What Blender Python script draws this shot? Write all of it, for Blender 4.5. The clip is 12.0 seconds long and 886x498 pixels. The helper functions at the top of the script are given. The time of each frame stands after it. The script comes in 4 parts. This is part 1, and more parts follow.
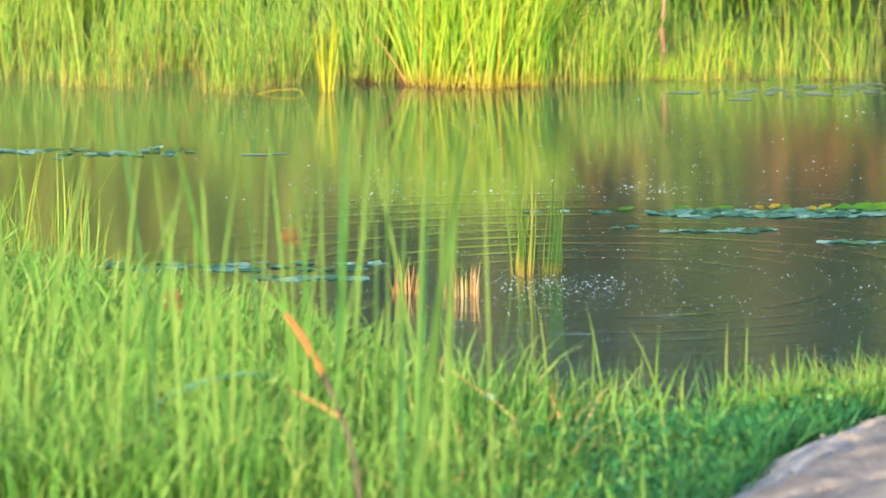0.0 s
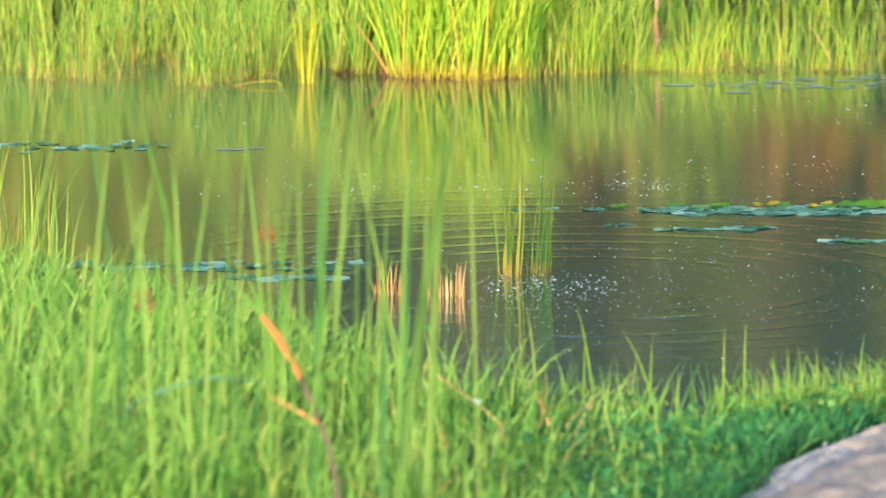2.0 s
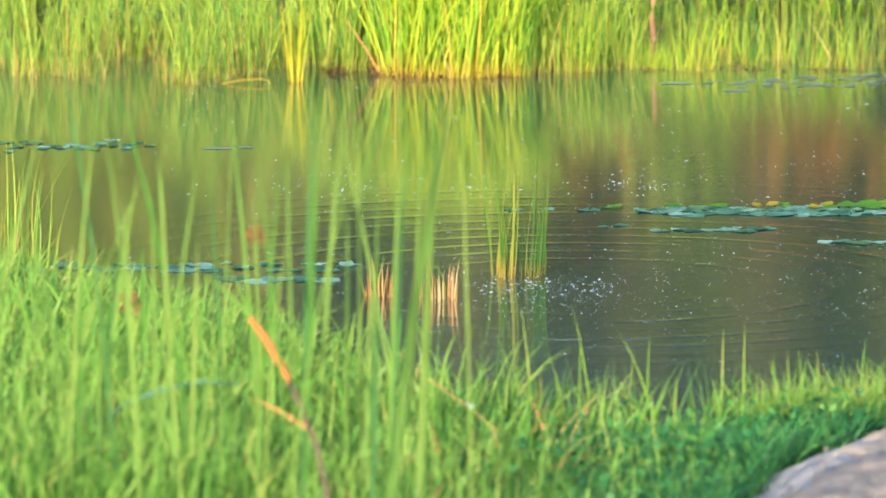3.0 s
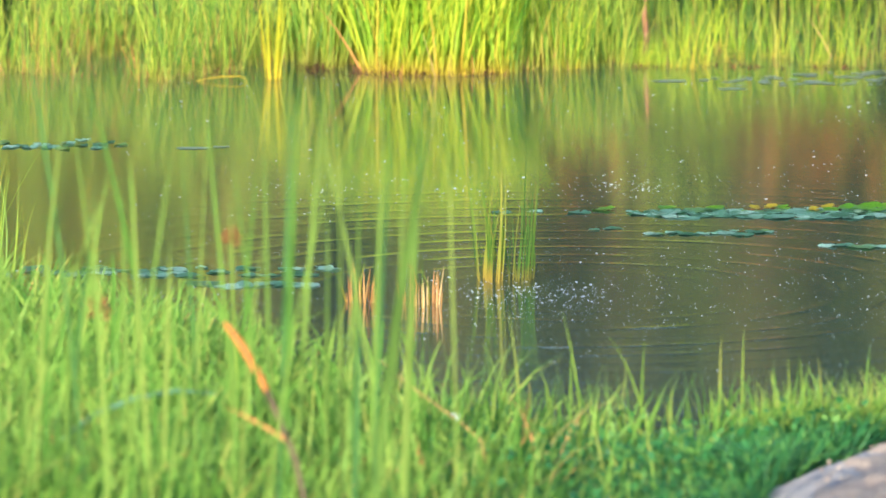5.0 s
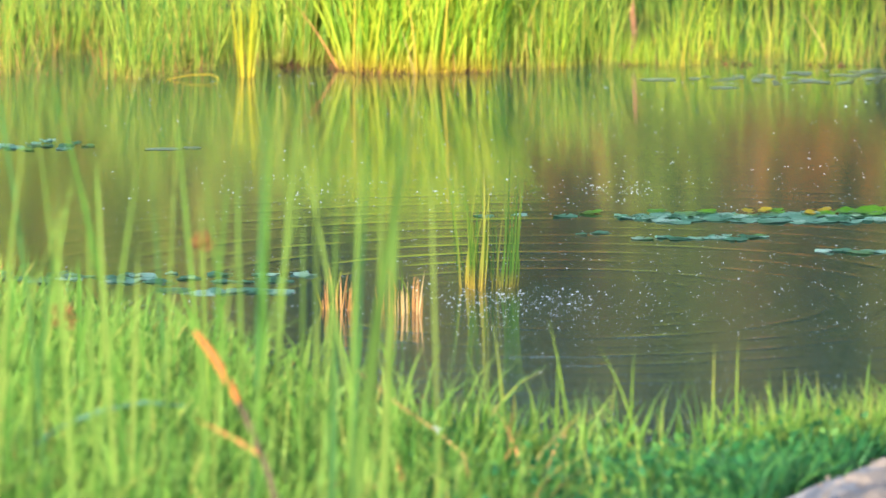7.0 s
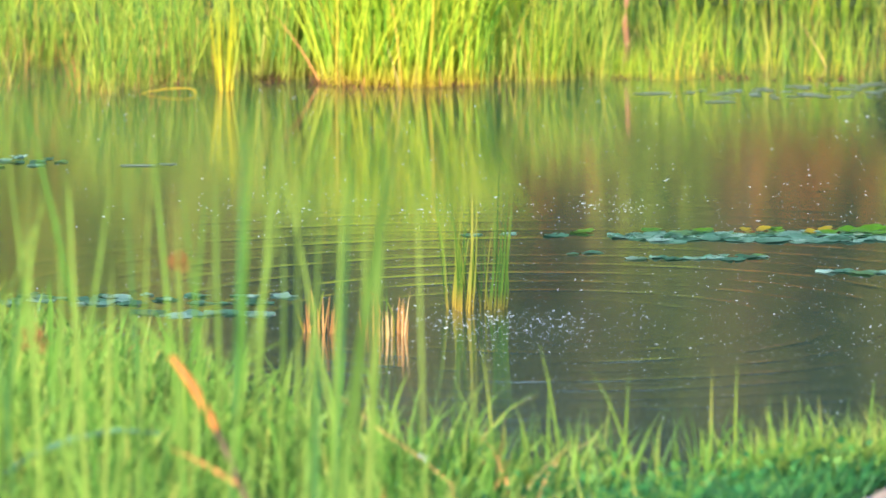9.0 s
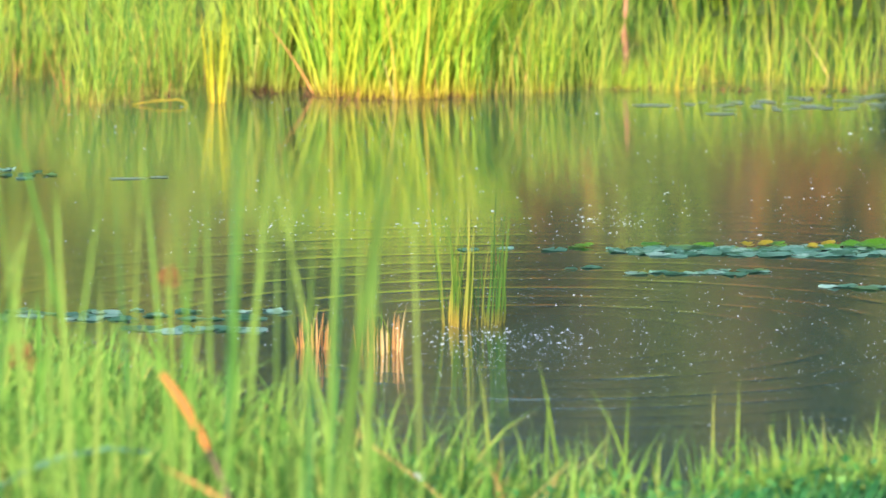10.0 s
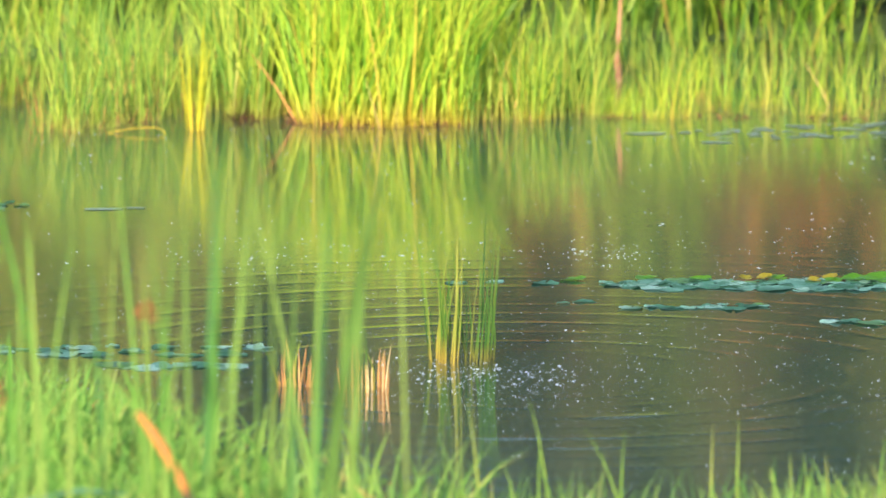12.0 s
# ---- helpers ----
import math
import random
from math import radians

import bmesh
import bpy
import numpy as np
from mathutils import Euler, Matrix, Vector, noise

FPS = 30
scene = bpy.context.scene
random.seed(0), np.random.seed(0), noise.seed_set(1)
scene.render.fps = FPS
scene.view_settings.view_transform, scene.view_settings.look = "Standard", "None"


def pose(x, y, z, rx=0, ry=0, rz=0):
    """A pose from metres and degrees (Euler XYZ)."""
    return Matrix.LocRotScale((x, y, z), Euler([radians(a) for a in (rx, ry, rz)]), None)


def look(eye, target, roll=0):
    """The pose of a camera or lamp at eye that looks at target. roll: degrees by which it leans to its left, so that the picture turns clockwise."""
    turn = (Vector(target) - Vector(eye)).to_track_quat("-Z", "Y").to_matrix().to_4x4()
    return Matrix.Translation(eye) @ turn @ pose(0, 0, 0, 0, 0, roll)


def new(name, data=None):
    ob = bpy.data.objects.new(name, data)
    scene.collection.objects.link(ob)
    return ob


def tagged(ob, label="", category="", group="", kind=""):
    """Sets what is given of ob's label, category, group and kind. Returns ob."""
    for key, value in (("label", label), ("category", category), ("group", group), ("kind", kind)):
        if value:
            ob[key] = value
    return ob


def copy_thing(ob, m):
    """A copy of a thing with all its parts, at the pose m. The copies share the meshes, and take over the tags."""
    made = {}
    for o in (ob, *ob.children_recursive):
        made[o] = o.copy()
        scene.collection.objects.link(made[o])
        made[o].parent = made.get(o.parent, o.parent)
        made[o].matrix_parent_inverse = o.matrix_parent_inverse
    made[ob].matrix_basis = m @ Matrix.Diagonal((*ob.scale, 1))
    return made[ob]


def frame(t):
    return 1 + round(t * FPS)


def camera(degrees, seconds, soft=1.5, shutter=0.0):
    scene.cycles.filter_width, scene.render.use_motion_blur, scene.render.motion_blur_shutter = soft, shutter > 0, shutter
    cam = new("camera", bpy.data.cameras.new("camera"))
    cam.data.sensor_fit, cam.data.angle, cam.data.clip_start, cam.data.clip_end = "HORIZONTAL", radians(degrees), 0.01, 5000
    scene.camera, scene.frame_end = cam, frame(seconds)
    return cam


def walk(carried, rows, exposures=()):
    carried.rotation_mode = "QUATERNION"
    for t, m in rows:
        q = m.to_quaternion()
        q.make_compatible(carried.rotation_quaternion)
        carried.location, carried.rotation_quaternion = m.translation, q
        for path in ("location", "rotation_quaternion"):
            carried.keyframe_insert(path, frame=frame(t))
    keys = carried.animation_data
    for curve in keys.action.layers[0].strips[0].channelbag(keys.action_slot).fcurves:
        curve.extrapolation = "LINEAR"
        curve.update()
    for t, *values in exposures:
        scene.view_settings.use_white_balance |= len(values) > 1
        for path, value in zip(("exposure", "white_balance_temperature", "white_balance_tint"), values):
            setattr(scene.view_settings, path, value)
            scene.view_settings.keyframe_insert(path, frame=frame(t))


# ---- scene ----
cam = camera(2.251, 12.0, soft=1.6)
cam.data.dof.use_dof, cam.data.dof.aperture_fstop = True, 3.0
walk(cam, [
    (0.0, pose(-0.183, -126.208, 17.942, 82.0101, 0, -0.0421) @ pose(0, 0, 0, 0, 0, -0.1458)),
    (0.5, pose(-0.181, -124.784, 17.750, 82.0065, 0, -0.0511) @ pose(0, 0, 0, 0, 0, -0.1278)),
    (1.0, pose(-0.181, -123.386, 17.552, 82.0061, 0, -0.0653) @ pose(0, 0, 0, 0, 0, -0.1102)),
    (1.5, pose(-0.183, -122.010, 17.352, 82.0070, 0, -0.0753) @ pose(0, 0, 0, 0, 0, -0.0943)),
    (2.0, pose(-0.185, -120.704, 17.148, 82.0165, 0, -0.0859) @ pose(0, 0, 0, 0, 0, -0.0794)),
    (2.5, pose(-0.189, -119.410, 16.946, 82.0298, 0, -0.0983) @ pose(0, 0, 0, 0, 0, -0.0653)),
    (3.0, pose(-0.193, -118.104, 16.752, 82.0343, 0, -0.1118) @ pose(0, 0, 0, 0, 0, -0.0514)),
    (5.0, pose(-0.219, -113.020, 15.986, 82.0707, 0, -0.1704) @ pose(0, 0, 0, 0, 0, 0.0013)),
    (5.5, pose(-0.225, -111.774, 15.804, 82.0767, 0, -0.1859) @ pose(0, 0, 0, 0, 0, 0.0123)),
    (6.0, pose(-0.231, -110.574, 15.634, 82.0800, 0, -0.2047) @ pose(0, 0, 0, 0, 0, 0.0218)),
    (6.5, pose(-0.235, -109.418, 15.478, 82.0829, 0, -0.2223) @ pose(0, 0, 0, 0, 0, 0.0280)),
    (7.0, pose(-0.237, -108.302, 15.332, 82.0826, 0, -0.2377) @ pose(0, 0, 0, 0, 0, 0.0325)),
    (9.0, pose(-0.245, -104.142, 14.772, 82.1246, 0, -0.2868) @ pose(0, 0, 0, 0, 0, 0.0437)),
    (9.5, pose(-0.249, -103.138, 14.634, 82.1413, 0, -0.2957) @ pose(0, 0, 0, 0, 0, 0.0486)),
    (10.0, pose(-0.253, -102.158, 14.502, 82.1595, 0, -0.3069) @ pose(0, 0, 0, 0, 0, 0.0538)),
    (10.5, pose(-0.259, -101.176, 14.374, 82.1766, 0, -0.3202) @ pose(0, 0, 0, 0, 0, 0.0599)),
    (11.0, pose(-0.265, -100.196, 14.250, 82.1924, 0, -0.3357) @ pose(0, 0, 0, 0, 0, 0.0688)),
    (11.5, pose(-0.269, -99.248, 14.124, 82.2090, 0, -0.3483) @ pose(0, 0, 0, 0, 0, 0.0799)),
    (12.0, pose(-0.271, -98.338, 13.992, 82.2355, 0, -0.3619) @ pose(0, 0, 0, 0, 0, 0.0910)),
], exposures=((0.0, 1.38, 6500, 10), (3.5, 1.38, 6500, 11), (8.0, 1.40, 6500, 13), (12.0, 1.42, 6500, 14)))

# ---- world and sun ----
SUN_EL, SUN_AZ = radians(17), radians(203)
world = bpy.data.worlds.new("world")
scene.world = world
world.use_nodes = True
wn = world.node_tree.nodes
sky = wn.new("ShaderNodeTexSky")
sky.sky_type, sky.sun_disc = "NISHITA", False
sky.sun_elevation, sky.sun_rotation = SUN_EL, SUN_AZ
wn["Background"].inputs["Strength"].default_value = 0.15
world.node_tree.links.new(sky.outputs[0], wn["Background"].inputs["Color"])
lamp = bpy.data.lights.new("sun", "SUN")
lamp.energy, lamp.angle, lamp.color = 4.0, radians(0.6), (1.0, 0.89, 0.70)
sun = new("sun", lamp)
sun_at = Vector((math.sin(SUN_AZ) * math.cos(SUN_EL), math.cos(SUN_AZ) * math.cos(SUN_EL), math.sin(SUN_EL)))
sun.matrix_world = look(sun_at * 100, (0, 0, 0))


# ---- materials ----
def nodes_of(name):
    m = bpy.data.materials.new(name)
    m.use_nodes = True
    n, l = m.node_tree.nodes, m.node_tree.links
    return m, n, l, n["Principled BSDF"]


def ramp(n, colours):
    r = n.new("ShaderNodeValToRGB").color_ramp
    while len(r.elements) < len(colours):
        r.elements.new(0.5)
    for i, (at, col) in enumerate(colours):
        r.elements[i].position, r.elements[i].color = at, (*col, 1)
    return r.id_data.nodes[-1]


def leaf_material(name, colours, glow=0.35, rough=0.5, patch=0.6, single=False, foot=None):
    """Leaves: tone by blade, patches by place, light let through."""
    m, n, l, b = nodes_of(name)
    geo = n.new("ShaderNodeObjectInfo" if single else "ShaderNodeNewGeometry")
    rnd = geo.outputs["Random" if single else "Random Per Island"]
    tex = n.new("ShaderNodeTexCoord")
    big = n.new("ShaderNodeTexNoise")
    big.inputs["Scale"].default_value = 1.3
    l.new(tex.outputs["Object"], big.inputs["Vector"])
    mix = n.new("ShaderNodeMath")
    mix.operation = "MULTIPLY_ADD"
    l.new(big.outputs["Fac"], mix.inputs[0])
    mix.inputs[1].default_value = patch
    sub = n.new("ShaderNodeMath")
    sub.operation = "MULTIPLY_ADD"
    l.new(rnd, sub.inputs[0])
    sub.inputs[1].default_value = 1.0
    sub.inputs[2].default_value = -patch / 2
    l.new(sub.outputs[0], mix.inputs[2])
    r = ramp(n, colours)
    l.new(mix.outputs[0], r.inputs[0])
    fine = n.new("ShaderNodeTexNoise")
    fine.inputs["Scale"].default_value = 45 if not single else 9
    along = n.new("ShaderNodeMapping")
    along.inputs["Scale"].default_value = (1, 1, 1) if not single else (9, 9, 0.7)
    l.new(tex.outputs["Object"], along.inputs["Vector"])
    l.new(along.outputs[0], fine.inputs["Vector"])
    hsv = n.new("ShaderNodeHueSaturation")
    vary = n.new("ShaderNodeMapRange")
    vary.inputs["To Min"].default_value, vary.inputs["To Max"].default_value = 0.6, 1.3
    l.new(fine.outputs["Fac"], vary.inputs["Value"])
    l.new(vary.outputs[0], hsv.inputs["Value"])
    tone = r.outputs[0]
    if foot:
        # pale sheath at the foot of each blade
        axis = n.new("ShaderNodeSeparateXYZ")
        l.new(tex.outputs["Object"], axis.inputs[0])
        low = n.new("ShaderNodeMapRange")
        low.inputs["From Min"].default_value, low.inputs["From Max"].default_value = 0.02, foot[3]
        low.inputs["To Min"].default_value, low.inputs["To Max"].default_value = 0.85, 0.0
        l.new(axis.outputs["Z"], low.inputs["Value"])
        blend = n.new("ShaderNodeMix")
        blend.data_type = "RGBA"
        l.new(low.outputs[0], blend.inputs["Factor"])
        l.new(tone, blend.inputs["A"])
        blend.inputs["B"].default_value = (*foot[:3], 1)
        tone = blend.outputs["Result"]
    l.new(tone, hsv.inputs["Color"])
    l.new(hsv.outputs[0], b.inputs["Base Color"])
    b.inputs["Roughness"].default_value = rough
    b.inputs["Specular IOR Level"].default_value = 0.25
    t = n.new("ShaderNodeBsdfTranslucent")
    l.new(hsv.outputs[0], t.inputs["Color"])
    s = n.new("ShaderNodeMixShader")
    s.inputs[0].default_value = glow
    l.new(b.outputs[0], s.inputs[1])
    l.new(t.outputs[0], s.inputs[2])
    l.new(s.outputs[0], n["Material Output"].inputs["Surface"])
    return m


def rough_material(name, colours, scale=6.0, rough=0.9, bump=0.5, fine=60.0, metal=0.0):
    """Earth, sand, bark: two scales of tone and a bump."""
    m, n, l, b = nodes_of(name)
    tex = n.new("ShaderNodeTexCoord")
    a = n.new("ShaderNodeTexNoise")
    a.inputs["Scale"].default_value, a.inputs["Detail"].default_value = scale, 6
    c = n.new("ShaderNodeTexNoise")
    c.inputs["Scale"].default_value, c.inputs["Detail"].default_value = fine, 4
    l.new(tex.outputs["Object"], a.inputs["Vector"])
    l.new(tex.outputs["Object"], c.inputs["Vector"])
    mix = n.new("ShaderNodeMath")
    mix.operation = "MULTIPLY_ADD"
    l.new(c.outputs["Fac"], mix.inputs[0])
    mix.inputs[1].default_value = 0.5
    half = n.new("ShaderNodeMath")
    half.operation = "MULTIPLY_ADD"
    l.new(a.outputs["Fac"], half.inputs[0])
    half.inputs[1].default_value, half.inputs[2].default_value = 1.2, -0.35
    l.new(half.outputs[0], mix.inputs[2])
    r = ramp(n, colours)
    l.new(mix.outputs[0], r.inputs[0])
    l.new(r.outputs[0], b.inputs["Base Color"])
    b.inputs["Roughness"].default_value = rough
    bp = n.new("ShaderNodeBump")
    bp.inputs["Strength"].default_value, bp.inputs["Distance"].default_value = bump, 0.02
    l.new(mix.outputs[0], bp.inputs["Height"])
    l.new(bp.outputs[0], b.inputs["Normal"])
    return m


def water_material():
    m, n, l, b = nodes_of("pond_water")
    tex = n.new("ShaderNodeTexCoord")
    big = n.new("ShaderNodeTexNoise")
    big.inputs["Scale"].default_value = 0.5
    l.new(tex.outputs["Object"], big.inputs["Vector"])
    r = ramp(n, [(0.3, (0.015, 0.054, 0.052)), (0.7, (0.023, 0.054, 0.042))])
    l.new(big.outputs["Fac"], r.inputs[0])
    l.new(r.outputs[0], b.inputs["Base Color"])
    b.inputs["Roughness"].default_value = 0.08
    b.inputs["IOR"].default_value = 1.33
    b.inputs["Coat Weight"].default_value, b.inputs["Coat Roughness"].default_value, b.inputs["Coat IOR"].default_value = 0.7, 0.08, 1.4
    b.inputs["Specular IOR Level"].default_value = 0.5
    stretch = n.new("ShaderNodeMapping")
    stretch.inputs["Scale"].default_value = (1.2, 5.0, 1.0)
    l.new(tex.outputs["Object"], stretch.inputs["Vector"])
    rip = n.new("ShaderNodeTexNoise")
    rip.inputs["Scale"].default_value, rip.inputs["Detail"].default_value = 2.2, 3
    l.new(stretch.outputs[0], rip.inputs["Vector"])
    bp = n.new("ShaderNodeBump")
    bp.inputs["Strength"].default_value, bp.inputs["Distance"].default_value = 0.13, 0.004
    l.new(rip.outputs["Fac"], bp.inputs["Height"])
    # rings spreading from one spot in the shallows
    shift = n.new("ShaderNodeMapping")
    shift.inputs["Location"].default_value = (-0.78, -0.18, 0)
    l.new(tex.outputs["Object"], shift.inputs["Vector"])
    ring = n.new("ShaderNodeTexWave")
    ring.wave_type, ring.rings_direction = "RINGS", "Z"
    ring.inputs["Scale"].default_value, ring.inputs["Distortion"].default_value = 1.05, 0.9
    ring.inputs["Detail"].default_value, ring.inputs["Detail Scale"].default_value = 1.0, 0.6
    l.new(shift.outputs[0], ring.inputs["Vector"])
    far = n.new("ShaderNodeVectorMath")
    far.operation = "LENGTH"
    l.new(shift.outputs[0], far.inputs[0])
    fade = n.new("ShaderNodeMapRange")
    fade.inputs["From Min"].default_value, fade.inputs["From Max"].default_value = 1.6, 4.6
    fade.inputs["To Min"].default_value, fade.inputs["To Max"].default_value = 1.0, 0.0
    l.new(far.outputs["Value"], fade.inputs["Value"])
    sharp = n.new("ShaderNodeMath")
    sharp.operation = "POWER"
    l.new(ring.outputs["Fac"], sharp.inputs[0])
    sharp.inputs[1].default_value = 6.0
    rings = n.new("ShaderNodeMath")
    rings.operation = "MULTIPLY"
    calm = n.new("ShaderNodeMapRange")
    calm.inputs["From Min"].default_value, calm.inputs["From Max"].default_value = 0.3, 1.3
    l.new(far.outputs["Value"], calm.inputs["Value"])
    both = n.new("ShaderNodeMath")
    both.operation = "MULTIPLY"
    l.new(calm.outputs[0], both.inputs[0])
    l.new(fade.outputs[0], both.inputs[1])
    l.new(sharp.outputs[0], rings.inputs[0])
    # the rings come and go in patches
    patch = n.new("ShaderNodeTexNoise")
    patch.inputs["Scale"].default_value = 0.9
    l.new(stretch.outputs[0], patch.inputs["Vector"])
    gaps = n.new("ShaderNodeMapRange")
    gaps.inputs["From Min"].default_value, gaps.inputs["From Max"].default_value = 0.28, 0.58
    l.new(patch.outputs["Fac"], gaps.inputs["Value"])
    broken = n.new("ShaderNodeMath")
    broken.operation = "MULTIPLY"
    l.new(both.outputs[0], broken.inputs[0])
    l.new(gaps.outputs[0], broken.inputs[1])
    l.new(broken.outputs[0], rings.inputs[1])
    bp2 = n.new("ShaderNodeBump")
    bp2.inputs["Strength"].default_value, bp2.inputs["Distance"].default_value = 0.6, 0.0018
    l.new(rings.outputs[0], bp2.inputs["Height"])
    l.new(bp.outputs[0], bp2.inputs["Normal"])
    l.new(bp2.outputs[0], b.inputs["Normal"])
    l.new(bp2.outputs[0], b.inputs["Coat Normal"])
    return m


GRASS = leaf_material("bank_grass_leaf", [(0.0, (0.097, 0.264, 0.044)), (0.45, (0.194, 0.396, 0.070)), (0.85, (0.299, 0.466, 0.088)), (1.0, (0.378, 0.414, 0.097))], glow=0.45)
# lush green of its own, deepened and blued for the shade over it
LUSH_SHADED = leaf_material("shaded_lush_leaf", [(0.0, (0.025, 0.145, 0.050)), (0.5, (0.052, 0.250, 0.074)), (0.85, (0.115, 0.310, 0.066)), (1.0, (0.210, 0.330, 0.066))], glow=0.3)
SEEDING = leaf_material("seeding_grass_leaf", [(0.0, (0.20, 0.40, 0.06)), (0.6, (0.34, 0.50, 0.09)), (1.0, (0.46, 0.52, 0.14))], glow=0.4)
FOOT = (0.42, 0.40, 0.07, 0.20)
REED = leaf_material("reed_leaf", [(0.0, (0.07, 0.20, 0.03)), (0.45, (0.25, 0.41, 0.05)), (0.85, (0.39, 0.47, 0.06)), (1.0, (0.48, 0.38, 0.08))], single=True, patch=0.2, foot=FOOT)
BRIGHT = leaf_material("bright_reed_leaf", [(0.0, (0.10, 0.28, 0.02)), (0.5, (0.36, 0.54, 0.04)), (0.9, (0.60, 0.62, 0.05)), (1.0, (0.58, 0.42, 0.07))], glow=0.4, single=True, patch=0.2, foot=(0.62, 0.42, 0.05, 0.24))
YELLOW = leaf_material("yellow_reed_leaf", [(0.0, (0.36, 0.46, 0.03)), (1.0, (0.58, 0.52, 0.03))], glow=0.4, single=True, foot=(0.70, 0.50, 0.04, 0.30))
DEEP = leaf_material("deep_green_rush", [(0.0, (0.04, 0.13, 0.015)), (0.5, (0.16, 0.31, 0.02)), (0.9, (0.34, 0.43, 0.04)), (1.0, (0.34, 0.22, 0.05))])
DRY = leaf_material("dry_stem", [(0.0, (0.34, 0.17, 0.06)), (0.5, (0.50, 0.28, 0.10)), (1.0, (0.45, 0.40, 0.16))], glow=0.15, rough=0.7)
TALL = leaf_material("tall_reed_leaf", [(0.0, (0.088, 0.229, 0.035)), (0.5, (0.167, 0.326, 0.053)), (1.0, (0.264, 0.396, 0.079))], single=True, patch=0.3)
TALL_PALE = leaf_material("pale_reed_leaf", [(0.0, (0.150, 0.282, 0.053)), (0.5, (0.220, 0.361, 0.070)), (1.0, (0.299, 0.405, 0.088))], glow=0.45, single=True, patch=0.3)
STEM = leaf_material("grass_stem", [(0.0, (0.180, 0.342, 0.045)), (0.6, (0.288, 0.432, 0.063)), (1.0, (0.396, 0.414, 0.090))], glow=0.4, single=True, patch=0.3)
# darker copy of the tall reed leaf, its shade put into the colour
TALL_SHADED = leaf_material("shaded_reed_leaf", [(0.0, (0.06, 0.18, 0.05)), (1.0, (0.10, 0.26, 0.07))], single=True, patch=0.3)
SEDGE = leaf_material("sedge_leaf", [(0.0, (0.05, 0.14, 0.02)), (0.6, (0.15, 0.25, 0.03)), (1.0, (0.34, 0.33, 0.06))], single=True, patch=0.3, foot=(0.44, 0.30, 0.05, 0.14))
SEDGE_DARK = leaf_material("dark_sedge_leaf", [(0.0, (0.03, 0.10, 0.02)), (0.7, (0.09, 0.19, 0.03)), (1.0, (0.26, 0.26, 0.05))], single=True, patch=0.3, foot=(0.26, 0.22, 0.04, 0.10))
SHEATH = leaf_material("orange_sheath", [(0.0, (0.50, 0.17, 0.05)), (1.0, (0.58, 0.22, 0.07))], glow=0.05, rough=0.7, single=True, patch=0.3)
LITTER = leaf_material("reed_litter", [(0.0, (0.05, 0.03, 0.015)), (0.6, (0.14, 0.07, 0.025)), (1.0, (0.30, 0.16, 0.05))], glow=0.05, rough=0.8)
SEED = leaf_material("seed_husk", [(0.0, (0.20, 0.09, 0.035)), (1.0, (0.34, 0.17, 0.06))], glow=0.1, rough=0.8)
STUBBLE = leaf_material("sedge_stubble", [(0.0, (0.34, 0.15, 0.05)), (0.5, (0.56, 0.30, 0.11)), (1.0, (0.64, 0.50, 0.26))], glow=0.15, rough=0.7, single=True, patch=0.3)
STRAW = leaf_material("straw", [(0.0, (0.40, 0.17, 0.05)), (0.6, (0.48, 0.25, 0.08)), (1.0, (0.45, 0.34, 0.13))], glow=0.1, rough=0.7, single=True, patch=0.3)
PALE_LEAF = leaf_material("pale_blade", [(0.0, (0.09, 0.24, 0.13)), (1.0, (0.14, 0.30, 0.17))], single=True, patch=0.3)
# the sky's pale blue sheen on the pads is mixed into their greens
PAD_SHEEN = leaf_material("sheen_pad_leaf", [(0.0, (0.03, 0.16, 0.06)), (0.3, (0.10, 0.32, 0.20)), (0.5, (0.22, 0.48, 0.38)), (0.82, (0.46, 0.70, 0.62)), (0.88, (0.10, 0.27, 0.11)), (1.0, (0.20, 0.42, 0.08))], glow=0.05, rough=0.42, single=True, patch=0.5)
PAD_FRESH = leaf_material("fresh_pad_leaf", [(0.0, (0.12, 0.36, 0.02)), (1.0, (0.22, 0.45, 0.03))], glow=0.3, rough=0.35, single=True)
PAD_OLD = leaf_material("old_pad_leaf", [(0.0, (0.42, 0.36, 0.04)), (1.0, (0.34, 0.32, 0.05))], glow=0.2, rough=0.5, single=True)
TREE_LEAF = leaf_material("tree_leaf", [(0.0, (0.008, 0.026, 0.014)), (1.0, (0.028, 0.062, 0.024))], glow=0.2)
AUTUMN = leaf_material("autumn_leaf", [(0.0, (0.16, 0.28, 0.03)), (0.5, (0.30, 0.40, 0.05)), (0.8, (0.40, 0.38, 0.06)), (1.0, (0.50, 0.25, 0.06))], glow=0.2, patch=0.9)
RUSTY = leaf_material("rust_leaf", [(0.0, (0.12, 0.13, 0.025)), (0.35, (0.22, 0.17, 0.04)), (0.7, (0.40, 0.17, 0.04)), (1.0, (0.50, 0.15, 0.04))], glow=0.2, patch=0.9)
SAPLING = leaf_material("sapling_leaf", [(0.0, (0.07, 0.09, 0.02)), (0.7, (0.13, 0.16, 0.035)), (1.0, (0.20, 0.17, 0.045))], glow=0.2, patch=0.9)
# blue-green of the mirrored sky, given as a surface colour
SKY_STREAK = rough_material("weed_film", [(0.2, (0.11, 0.17, 0.11)), (0.8, (0.19, 0.26, 0.18))], 12.0, rough=0.3, bump=0.2)
EARTH = rough_material("earth", [(0.2, (0.05, 0.05, 0.02)), (0.6, (0.06, 0.12, 0.02)), (0.9, (0.14, 0.12, 0.06))], 3.0)
